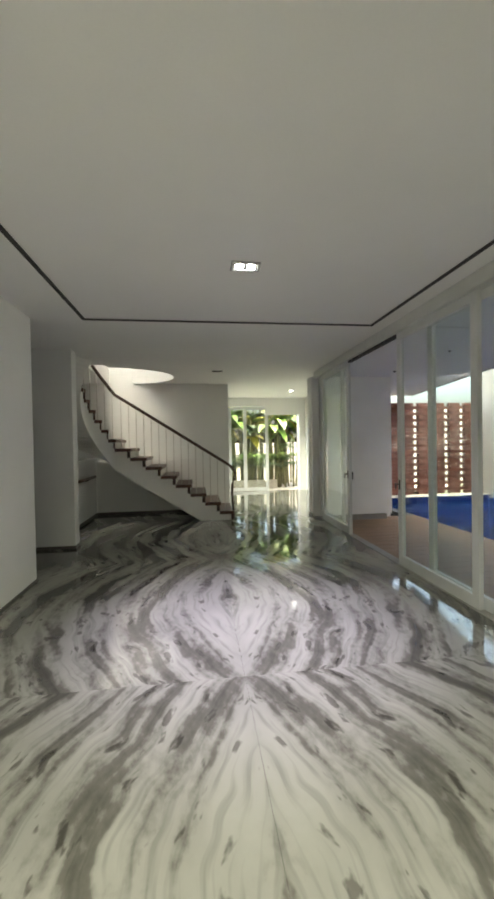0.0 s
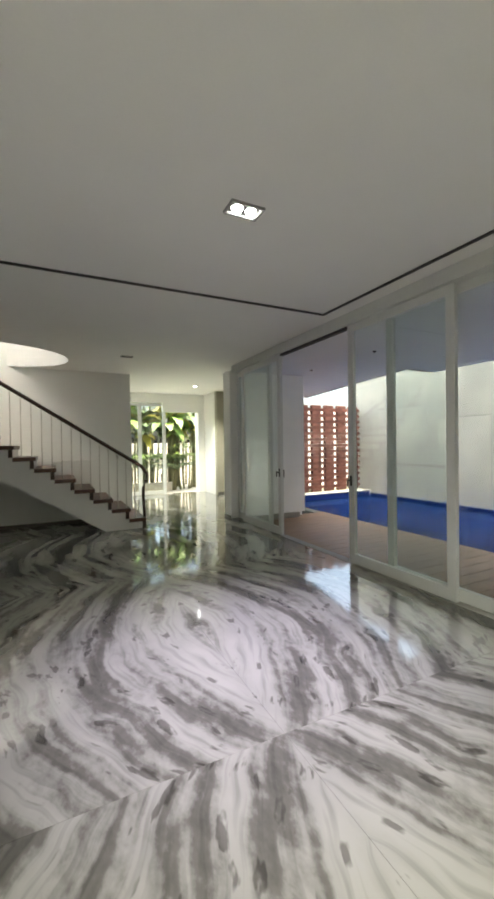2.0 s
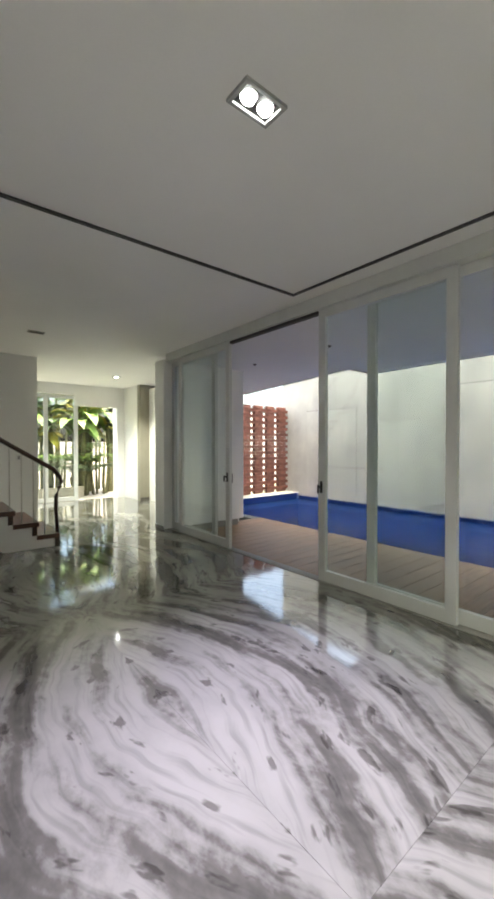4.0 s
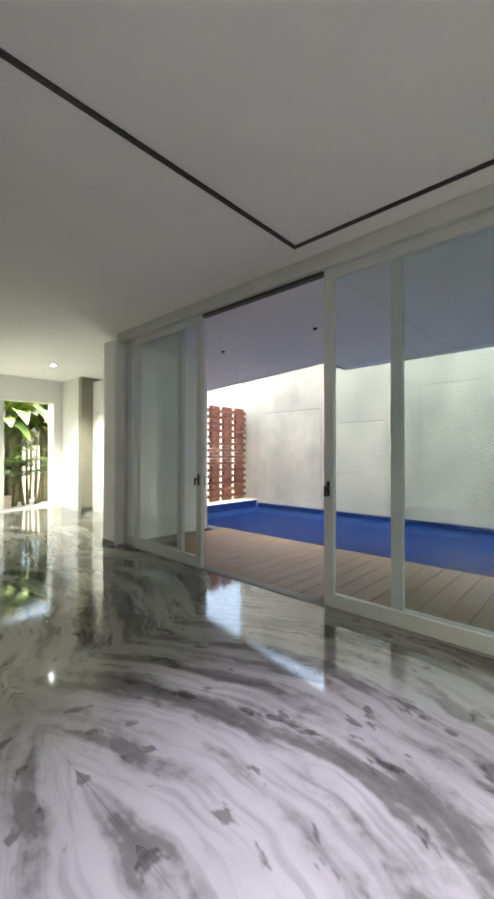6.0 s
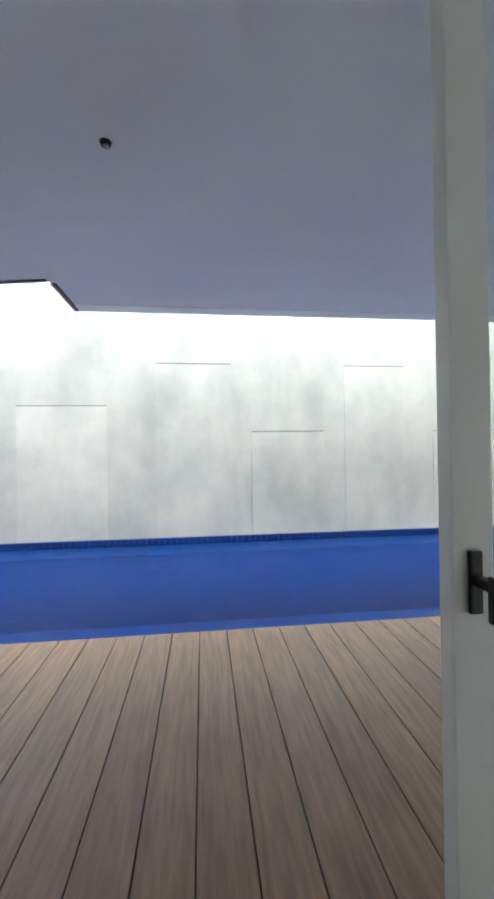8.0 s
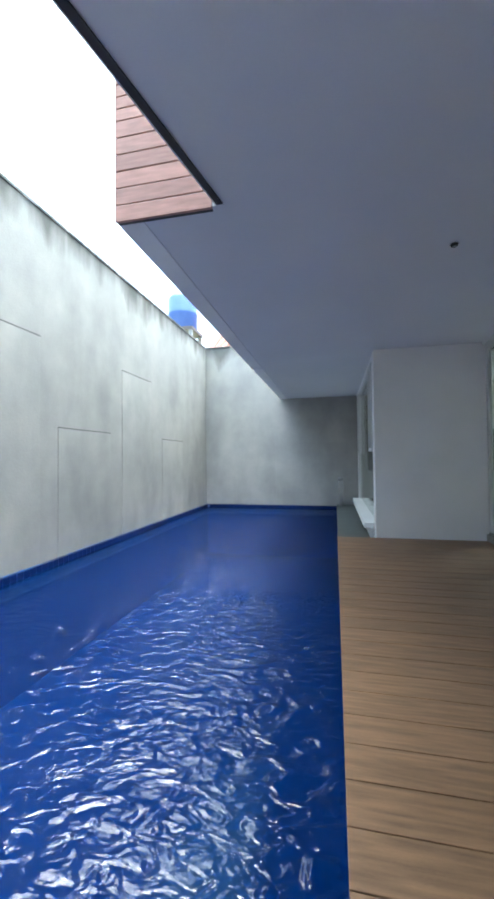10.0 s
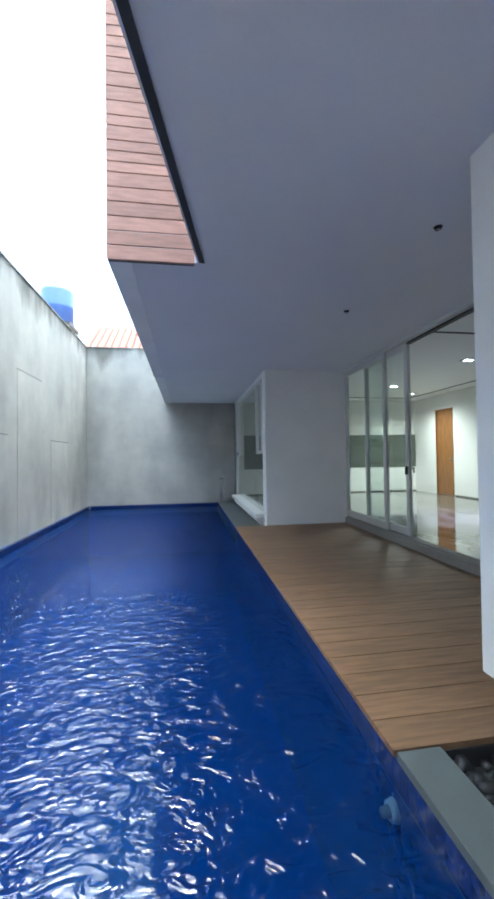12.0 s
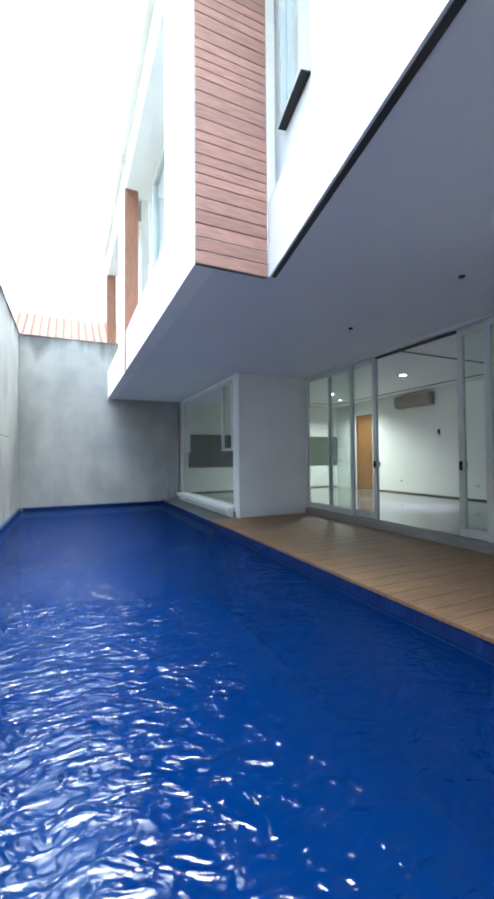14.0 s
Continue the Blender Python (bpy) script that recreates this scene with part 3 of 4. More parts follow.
staircase = empty("staircase", X0, OY, 0, "curved staircase with white stringer, dark wooden treads and slim balusters", "staircase")
bm = bmesh.new()
outer, inner, lo, hi = [], [], [], []
for i in range(19):
    for k in (0.0, 0.34, 0.67, 0.999):
        n = min(i + k, NEND)
        o, q = stair_plan(n)
        outer.append(o)
        inner.append(q)
        lo.append(min(max(0.0, RISE * n - 0.42), 2.90))
        hi.append(min((i + 1) * RISE - 0.045, 2.98))
strip_prism(bm, outer, inner, lo, hi)
put(part("stringer", bm, M_WALL, staircase, "white plastered stair body"), X0, OY, 0)
for i in range(NST):
    n0 = max(0.0, i - 0.09)
    ss = [n0 + (i + 1 - n0) * k / 4 for k in range(5)]
    z = (i + 1) * RISE
    bm = bmesh.new()
    strip_prism(bm, [rail_off(n, -0.035) for n in ss], [stair_plan(n)[1] for n in ss], [z - 0.06] * 5, [z] * 5)
    put(part("tread", bm, M_TREAD, staircase, "dark brown wooden tread" if i == 0 else ""), X0, OY, 0)
    ss = [i, i + 0.2]
    bm = bmesh.new()
    strip_prism(bm, [rail_off(n, -0.03) for n in ss], [stair_plan(n)[1] for n in ss], [z - RISE] * 2, [z - 0.061] * 2)
    put(part("riser", bm, M_WOODD, staircase, "dark wooden riser" if i == 0 else ""), X0, OY, 0)
pts = []
for k in range(61):
    n = 0.2 + k * 13.0 / 60
    x, y = rail_off(n, 0.05)
    pts.append((x, y, RISE * n + RISE + 0.84))
first = pts[0]
start = [(first[0] + 0.05, first[1], 0.02), (first[0] + 0.045, first[1], 0.25), (first[0] + 0.03, first[1], 0.50), (first[0] + 0.035, first[1], 0.68), (first[0] + 0.075, first[1], 0.80), (first[0] + 0.11, first[1], 0.875), (first[0] + 0.085, first[1], 0.935)]
bm = bmesh.new()
tube(bm, start, 0.026, 10)
put(part("newel_post", bm, M_WOODD, staircase, "curved dark wooden newel post", True), X0, OY, 0)
bm = bmesh.new()
tube(bm, [(first[0] + 0.085, first[1], 0.935)] + pts, 0.030, 10)
put(part("handrail", bm, M_WOODD, staircase, "dark stained wooden handrail", True), X0, OY, 0)
stations = [0.6 + 0.5 * k for k in range(15)] + [NS + 0.35 + k for k in range(5)]
for k, n in enumerate(stations):
    x, y = rail_off(n, 0.05)
    bm = bmesh.new()
    tube(bm, [(x, y, (int(n) + 1) * RISE), (x, y, RISE * n + RISE + 0.83)], 0.008, 6)
    put(part("baluster", bm, M_IRON, staircase, "slim pale metal baluster" if k == 0 else "", True), X0, OY, 0)

wall_rail = empty("wall_handrail", -4.47, 7.3, 0.86, "short dark wooden handrail fixed to the stair wall", "handrail")
bm = bmesh.new()
tube(bm, [(0, 0, 0), (0, 1.9, 0.0)], 0.028, 10)
part("rail", bm, M_WOODD, wall_rail, "", True)
for yb in (0.35, 1.5):
    bm = bmesh.new()
    tube(bm, [(-0.08, yb, -0.05), (-0.03, yb, -0.05), (0, yb, -0.02)], 0.008, 6)
    part("bracket", bm, M_BLACK, wall_rail, "", True)

# ---------------------------------------------------------------- ceiling lamps


def downlight(x, y, z, energy, twin=True, angle=0, label="", size=0.036, glowing=True, colour=(0.78, 0.68, 1.0), cone=68, group="ceiling downlights"):
    d = empty("downlight", x, y, z, label, "ceiling lamp", group)
    d.rotation_euler = (0, 0, radians(angle))
    n = 2 if twin else 1
    w = 0.095
    bm = bmesh.new()
    hw = n * w / 2
    for bx in ((-hw - 0.02, hw + 0.02, -0.072, -0.055, -0.016, 0), (-hw - 0.02, hw + 0.02, 0.055, 0.072, -0.016, 0), (-hw - 0.02, -hw, -0.055, 0.055, -0.016, 0), (hw, hw + 0.02, -0.055, 0.055, -0.016, 0)):
        add_box(bm, *bx, bevel=0.002)
    part("frame", bm, M_GREYP, d, "thin grey metal frame")
    bm = bmesh.new()
    add_box(bm, -hw, hw, -0.055, 0.055, -0.004, -0.001)
    part("backing", bm, M_BLACK, d)
    for i in range(n):
        cx = (i - (n - 1) / 2) * w
        bm = bmesh.new()
        bmesh.ops.create_cone(bm, cap_ends=True, segments=24, radius1=size - 0.012, radius2=size, depth=0.02, matrix=Matrix.Translation((cx, 0, -0.014)))
        part("bulb", bm, M_LAMP if glowing else M_GREYP, d, "round glowing lamp" if glowing else "", True)
    if energy:
        ld = bpy.data.lights.new("downlight_beam", "SPOT")
        ld.energy, ld.spot_size, ld.spot_blend, ld.shadow_soft_size, ld.color = energy, radians(cone), 1.0, 0.08, colour
        lo_ = new("downlight_beam", ld)
        lo_.matrix_world = look((x, y, z - 0.06), (x, y, 0))
    return d


WARM = (1.0, 0.95, 0.82)
downlight(-2.0, 4.03, CEIL, 84, True, 0, "twin square downlight with two glowing bulbs")
downlight(-2.05, 1.35, CEIL, 44, True, 0, "twin square downlight with two glowing bulbs", colour=WARM, cone=145)
downlight(-3.2, 0.3, CEIL, 36, False, 0, "small square downlight, switched on", colour=WARM, cone=155)
downlight(0.10, 11.2, CEIL, 75, False, 0, "small square hall downlight, switched on", colour=WARM, cone=120)
vent = empty("ceiling_vent", -2.0, 8.5, CEIL, "small grey slotted ceiling vent", "vent")
box_part("frame", M_GREYP, vent, (-0.10, 0.10, -0.05, 0.05, -0.012, 0))
for k in range(3):
    box_part("slat", M_DARK, vent, (-0.085, 0.085, -0.03 + k * 0.022, -0.018 + k * 0.022, -0.016, -0.012), bevel=0)

# ---------------------------------------------------------------- living room fittings
door = empty("wooden_door", WX - 0.06, -0.13, 0, "tall teak veneer door, closed, in the living room wall", "door")
box_part("door_leaf", M_DOORW, door, (-0.02, 0.03, 0.03, 0.74, 0.006, 2.43), "warm brown wooden leaf", bevel=0.003)
for bx in ((-0.04, 0.065, 0, 0.03, 0, 2.455), (-0.04, 0.065, 0.74, 0.765, 0, 2.455), (-0.04, 0.065, 0.03, 0.74, 2.43, 2.455)):
    box_part("door_frame", M_DOORW, door, bx)
bm = bmesh.new()
add_box(bm, 0.03, 0.042, 0.66, 0.70, 0.93, 1.12, bevel=0.003)
tube(bm, [(0.04, 0.68, 1.03), (0.075, 0.68, 1.03), (0.078, 0.60, 1.03)], 0.009, 8)
part("handle", bm, M_CHROME, door, "chrome lever handle")

ac = empty("air_conditioner", WX, 1.80, 2.46, "grey-beige wall-mounted split air conditioner", "air conditioner")
bm = bmesh.new()
prof = [(0, 0), (0.13, 0.0), (0.20, 0.05), (0.225, 0.12), (0.225, 0.30), (0.20, 0.335), (0, 0.335)]
ends = [[bm.verts.new((px, py, pz)) for px, pz in prof] for py in (0.0, 1.22)]
for k in range(len(prof)):
    bm.faces.new((ends[0][k], ends[0][(k + 1) % len(prof)], ends[1][(k + 1) % len(prof)], ends[1][k]))
bm.faces.new(ends[0][::-1])
bm.faces.new(ends[1])
bmesh.ops.recalc_face_normals(bm, faces=bm.faces)
bmesh.ops.bevel(bm, geom=list(bm.edges), offset=0.008, segments=2, affect="EDGES")
part("body", bm, M_AC, ac)
box_part("louvre", M_GREYP, ac, (0.135, 0.21, 0.06, 1.16, 0.028, 0.04), "grey air louvre", bevel=0.003)
for k in range(6):
    box_part("intake_slat", M_GREYP, ac, (0.03 + k * 0.025, 0.04 + k * 0.025, 0.05, 1.17, 0.333, 0.340), bevel=0)
remote = empty("remote_holder", WX, 3.15, 1.60, "small dark remote control on a wall bracket", "remote control")
box_part("remote", M_BLACK, remote, (0.012, 0.034, -0.028, 0.028, 0.02, 0.18), bevel=0.005)
box_part("bracket", M_PLAST, remote, (0, 0.04, -0.034, 0.034, 0, 0.06), bevel=0.003)
for yy, zz in ((1.84, 0.36), (4.2, 0.34)):
    so = empty("wall_socket", WX, yy, zz, "white plastic wall socket", "socket", "wall sockets")
    box_part("plate", M_PLAST, so, (0, 0.009, -0.06, 0.06, -0.04, 0.04), bevel=0.003)
    box_part("insert", M_GREYP, so, (0.009, 0.012, -0.03, 0.03, -0.022, 0.022), bevel=0.001)
sw = empty("light_switch", -1.95, BY, 1.18, "white plastic light switch on the stair wall", "switch")
box_part("plate", M_PLAST, sw, (-0.04, 0.04, -0.009, 0, -0.06, 0.06), bevel=0.003)
box_part("rocker", M_GREYP, sw, (-0.018, 0.018, -0.013, -0.009, -0.03, 0.03), bevel=0.002)
splash = empty("kitchen_splashback", -1.4, SY, 0.78, "long grey-green glass splashback on the kitchen wall", "splashback")
for k in range(5):
    x0 = -4.2 + k * 1.12
    box_part("panel", M_PANEL, splash, (x0 + 0.003 + 1.4, x0 + 1.117 + 1.4, 0, 0.02, 0, 1.02), bevel=0.002)

# ---------------------------------------------------------------- kitchen box window
win = empty("kitchen_window", 1.56, -1.0, 0, "tall white-framed corner window with open-out lights", "window")


def wpart(nm, bx, mat=M_ALU, bevel=0.003, label=""):
    return box_part(nm, mat, win, bx, label, bevel, (1.56, -1.0, 0))


wpart("window_sill", (1.46, 1.80, -1.05, 3.02, -0.02, 0.06), M_OUTW)
wpart("frame_post", (1.55, 1.63, 2.98, 3.06, 0.06, 2.72))
wpart("frame_post", (1.55, 1.63, -1.02, -0.94, 0.06, 2.72))
wpart("frame_head", (1.55, 1.63, -0.94, 2.98, 2.65, 2.72))
p = wpart("pane", (1.585, 1.593, -0.94, 2.98, 0.06, 2.65), M_GLASS, 0, "clear glass pane")
p.visible_shadow = False
for ya, yb in ((2.36, 2.98), (-0.94, -0.30)):
    sash = wpart("top_hung_sash", (1.60, 1.66, ya, ya + 0.055, 1.22, 2.66))
    wpart("top_hung_sash", (1.60, 1.66, yb - 0.055, yb, 1.22, 2.66))
    wpart("top_hung_sash", (1.60, 1.66, ya + 0.055, yb - 0.055, 1.22, 1.28))

# ---------------------------------------------------------------- pool terrace
PX0, PX1, PY0, PY1 = 2.21, 5.86, -1.27, 11.22
deck = empty("deck", 1.2, 6.0, DECK, "brown composite plank deck beside the pool", "deck", "", "structure")
joist = box_part("deck_base", M_DARK, deck, (0.07, 2.20, 3.28, 8.86, DECK - 0.20, DECK - 0.03), bevel=0, origin=(1.2, 6.0, DECK))

# pool shell: floor and walls with an inner face of mosaic
solid("pool_floor", M_TILE, [(PX0 - 0.15, PX1 + 0.15, PY0 - 0.15, PY1 + 0.15, -1.75, -1.60)], "cobalt blue mosaic pool floor", "pool floor", bevel=0)
solid("pool_wall", M_TILE, [(PX0 - 0.15, PX0, PY0 - 0.15, PY1 + 0.15, -1.6, -0.16), (PX1, 5.918, PY0, PY1 + 0.15, -1.6, -0.19), (PX0, 5.918, -1.328, PY0, -1.6, -0.19), (PX0, PX1, PY1, PY1 + 0.15, -1.6, -0.20)],
      "cobalt blue mosaic pool walls", "pool wall", bevel=0)
bm = bmesh.new()
bmesh.ops.create_grid(bm, x_segments=1, y_segments=1, size=0.5, matrix=Matrix.Translation(((PX0 + PX1) / 2, (PY0 + PY1) / 2, WATER)) @ Matrix.Diagonal((PX1 - PX0, PY1 - PY0, 1, 1)))
water = tagged(new("water", mesh_of("water", bm, M_WATER)), "rippled clear blue pool water reflecting the sky", "water", "", "structure")
water.visible_shadow = False

solid("pool_coping", M_COPING, [(PX0 - 0.2, 5.92, PY1, PY1 + 0.5, -0.30, -0.10)], "pale pool coping below the brick screen", "coping", bevel=0.008)
solid("pool_edge_slab", M_SLAB, [(2.01, PX0 + 0.005, 8.865, PY1, -0.30, DECK), (1.72, PX0 + 0.005, -1.2, 3.27, -0.45, DECK - 0.02)], "grey stone slab along the pool edge", "coping", bevel=0.006)
solid("pebble_bed", M_DARK, [(1.45, 2.01, 8.86, 11.7, -0.50, -0.24)], "dark bed under the pebbles", "ground", bevel=0)

# boundary walls
wall_boundary = solid("wall_boundary", M_CONC, [(5.92, 6.15, -1.6, 11.95, -0.4, 4.36)], "tall weathered grey cement boundary wall", "wall", bevel=0.01)
wall_back = solid("wall_back", M_CONC, [(1.30, 5.92, -1.6, -1.33, -0.4, 4.36)], "weathered grey cement wall at the pool end", "wall", bevel=0.01)
for y0, y1, z1 in ((3.73, 5.0, 1.56), (5.34, 6.6, 2.71), (0.53, 1.70, 1.55), (2.23, 3.35, 2.70), (7.4, 8.8, 2.0), (9.1, 10.9, 2.4)):
    box_part("render_patch", M_CONC, wall_boundary, (5.910, 5.93, y0, y1, -0.188, z1), bevel=0.003)
    box_part("render_joint", M_LINE, wall_boundary, (5.908, 5.93, y0, y1, z1 + 0.001, z1 + 0.016), bevel=0)
for x0, x1, z1 in ((3.86, 5.85, 1.97), (1.9, 3.4, 1.55)):
    box_part("render_patch", M_CONC, wall_back, (x0, x1, -1.335, -1.326, -0.188, z1), bevel=0.003)
solid("wall_cap", M_CONC, [(5.90, 6.17, -1.62, 11.95, 4.362, 4.40), (1.30, 5.90, -1.62, -1.31, 4.362, 4.40)], "grey cement capping of the boundary walls", "wall", bevel=0.006)
wall_screen = solid("wall_screen_side", M_OUTW, [(1.25, 1.95, 11.72, 11.95, -0.4, 2.75)], "white pier beside the brick screen", "wall")

# soffit and the upper storey
bm = bmesh.new()
plan = [(0.10, -1.33), (3.71, -1.33), (3.71, 7.19), (2.98, 7.19), (3.84, 11.72), (1.42, 11.72), (1.42, 8.87), (0.10, 8.87)]
low = [bm.verts.new((x, y, SOFF)) for x, y in plan]
top = [bm.verts.new((x, y, SOFF + 0.30)) for x, y in plan]
bm.faces.new(low[::-1])
bm.faces.new(top)
for k in range(len(plan)):
    bm.faces.new((low[k], low[(k + 1) % len(plan)], top[(k + 1) % len(plan)], top[k]))
bmesh.ops.recalc_face_normals(bm, faces=bm.faces)
bmesh.ops.triangulate(bm, faces=[f for f in bm.faces if len(f.verts) > 4])
soffit = tagged(new("ceiling_soffit", mesh_of("ceiling_soffit", bm, M_SOFF)), "smooth white soffit over the deck", "soffit", "", "structure")


def slanted(bm, xa, xb, th, y0, y1, z0, z1):
    """A wall along y whose outer face runs from x=xa at y0 to x=xb at y1."""
    vs = []
    for z in (z0, z1):
        vs += [bm.verts.new((xa, y0, z)), bm.verts.new((xb, y1, z)), bm.verts.new((xb - th, y1, z)), bm.verts.new((xa - th, y0, z))]
    for f in ((3, 2, 1, 0), (4, 5, 6, 7), (0, 1, 5, 4), (1, 2, 6, 5), (2, 3, 7, 6), (3, 0, 4, 7)):
        bm.faces.new([vs[i] for i in f])
    bmesh.ops.recalc_face_normals(bm, faces=bm.faces)


sx = lambda y: 2.98 + (y - 7.19) * 0.19
bm = bmesh.new()
slanted(bm, sx(7.165) + 0.01, sx(11.72) + 0.01, 0.18, 7.165, 11.72, SOFF + 0.001, 3.52)
slanted(bm, sx(8.75), sx(11.72), 0.18, 8.75, 11.72, 3.52, 7.0)
slanted(bm, sx(7.19) - 0.17, sx(8.76) - 0.17, 0.15, 7.0, 8.76, 3.10, 7.0)
wall_upper_near = tagged(new("wall_upper_near", mesh_of("wall_upper_near", bm, M_OUTW)), "white upper wall with a recessed window bay", "wall", "", "structure")
# dark strip just under the soffit edge paints the shade of its groove
bm = bmesh.new()
slanted(bm, sx(7.21) - 0.006, sx(11.72) - 0.006, 0.045, 7.21, 11.72, SOFF - 0.010, SOFF - 0.004)
tagged(new("trim_soffit_shade", mesh_of("trim_soffit_shade", bm, M_DARK)), "dark strip painted as the groove shade along the soffit edge", "trim", "", "structure")
wall_upper_far = solid("wall_upper_far", M_OUTW, [(3.53, 3.72, 6.0, 7.15, SOFF - 0.008, 7.0), (3.53, 3.72, 2.62, 6.0, SOFF - 0.008, 3.55), (3.53, 3.72, 2.62, 6.0, 6.36, 7.0), (3.05, 3.22, 2.62, 6.0, 3.0, 7.0),
                                                 (3.22, 3.53, 6.0, 6.15, 3.0, 7.0), (3.22, 3.53, 2.62, 6.0, 6.36, 6.5),
                                                 (3.53, 3.72, 1.4, 2.45, SOFF - 0.008, 7.0), (3.53, 3.72, -1.33, 1.4, SOFF - 0.008, 3.55), (3.53, 3.72, -1.33, 1.4, 6.36, 7.0), (3.05, 3.22, -1.33, 1.4, 3.0, 7.0), (3.22, 3.53, -1.33, 1.4, 6.36, 6.5)],
                       "white upper wall with deep window niches", "wall")
solid("roof_slab", M_OUTW, [(-7.0, 3.8, -1.6, 7.2, 7.0, 7.15), (-7.0, 3.4, 7.2, 7.6, 7.0, 7.15), (-2.6, 3.9, 7.6, 11.75, 7.0, 7.15)], "flat roof slab of the house", "roof")
for y0 in (2.45, -1.50):
    f = empty("timber_fin", 3.45, y0, SOFF, "brown timber fin beside an upper window", "fin", "timber fins")
    box_part("board", M_FIN, f, (0.03, 0.285, 0.0, 0.075, 0.004, 3.6), bevel=0.003)
    box_part("board", M_FIN, f, (0.03, 0.285, 0.082, 0.16, 0.004, 3.6), bevel=0.003)


def upper_window(x, y0, y1, z0, z1, label):
    w_ = empty("upper_window", x, y0, z0, label, "window", "upper windows")
    w, h = y1 - y0, z1 - z0
    for nm, bx in (("frame_stile", (0, 0.09, 0, 0.07, 0, h)), ("frame_stile", (0, 0.09, w - 0.07, w, 0, h)), ("frame_rail", (0.001, 0.089, 0.07, w - 0.07, 0, 0.07)), ("frame_rail", (0.001, 0.089, 0.07, w - 0.07, h - 0.07, h))):
        box_part(nm, M_ALU, w_, bx, bevel=0.004)
    box_part("pane", M_GLASS, w_, (0.04, 0.046, 0.07, w - 0.07, 0.07, h - 0.07), "glass pane", 0).visible_shadow = False
    box_part("window_sill", M_BLACK, w_, (0.0, 0.10, -0.005, w + 0.005, -0.018, -0.003), "dark drip sill", 0.003)
    return w_


upper_window(sx(7.31) - 0.165, 7.31, 7.88, 4.18, 6.4, "white-framed upper window above the deck").rotation_euler = (0, 0, -math.atan(0.19))
upper_window(3.225, 3.2, 4.3, 3.6, 6.2, "white-framed window in an upper niche")
upper_window(3.225, -0.8, 0.4, 3.6, 6.2, "white-framed window in an upper niche")

for x, y in ((1.30, 7.93), (1.30, 6.30)):
    d = empty("soffit_downlight", x, y, SOFF, "small black recessed downlight in the soffit, switched off", "ceiling lamp", "soffit downlights")
    bm = bmesh.new()
    bmesh.ops.create_cone(bm, cap_ends=True, segments=20, radius1=0.024, radius2=0.032, depth=0.018, matrix=Matrix.Translation((0, 0, -0.008)))
    part("trim_ring", bm, M_BLACK, d, "", True)
    bm = bmesh.new()
    bmesh.ops.create_uvsphere(bm, u_segments=12, v_segments=8, radius=0.015, matrix=Matrix.Translation((0, 0, -0.016)))
    part("bulb", bm, M_GREYP, d, "", True)

# pool jet and skimmer pipe
jet = empty("pool_jet", 2.225, 8.83, -0.40, "white pool inlet fitting bubbling on the pool wall", "pool fitting")
bm = bmesh.new()
bmesh.ops.create_cone(bm, cap_ends=True, segments=20, radius1=0.048, radius2=0.04, depth=0.03, matrix=Matrix.Rotation(radians(90), 4, "Y"))
part("flange", bm, M_PLAST, jet, "", True)
bm = bmesh.new()
bmesh.ops.create_cone(bm, cap_ends=True, segments=16, radius1=0.026, radius2=0.02, depth=0.04, matrix=Matrix.Translation((0.03, 0, 0)) @ Matrix.Rotation(radians(90), 4, "Y"))
part("nozzle", bm, M_GREYP, jet, "", True)
pump = empty("pool_pipe", 2.10, -0.90, -0.14, "short pale pipe stub at the far pool corner", "pipe")
bm = bmesh.new()
tube(bm, [(0, 0, 0), (0, 0, 0.70)], 0.06, 14)
part("pipe", bm, M_COPING, pump, "", True)
bm = bmesh.new()
tube(bm, [(0, 0, 0.66), (0, 0, 0.74)], 0.075, 14)
part("cap", bm, M_COPING, pump, "", True)
# white boxed window casing on the hall's outer wall
casing = empty("window_casing", 1.42, 9.55, 1.25, "white boxed window casing with a dark sill line", "window", "", "structure")
box_part("casing_frame", M_OUTW, casing, (0.0, 0.14, -0.45, -0.37, 0.02, 1.50))
box_part("casing_frame", M_OUTW, casing, (0.0, 0.14, 0.37, 0.45, 0.02, 1.50))
box_part("casing_head", M_OUTW, casing, (0.0, 0.14, -0.37, 0.37, 1.42, 1.50))
box_part("casing_panel", M_OUTW, casing, (0.0, 0.10, -0.37, 0.37, 0.02, 1.42))
box_part("sill", M_GREYP, casing, (0.0, 0.16, -0.47, 0.47, -0.02, 0.02), "dark sill")
# ---------------------------------------------------------------- beyond the walls
solid("ground", M_GRASS, [(-150, 150, -150, SY - 0.3, -0.62, -0.5), (6.2, 150, SY - 0.3, 150, -0.62, -0.5), (-150, -7.0, SY - 0.3, 150, -0.62, -0.5), (-7.0, 6.2, GY + 6.5, 150, -0.62, -0.5), (-7, 6.2, SY - 0.3, GY + 6.5, -2.3, -1.8)],
      "plain ground of the neighbourhood", "ground", bevel=0)
tank = empty("water_tank", 6.95, -2.15, -0.5, "blue plastic rooftop water tank on a frame", "water tank")
bm = bmesh.new()
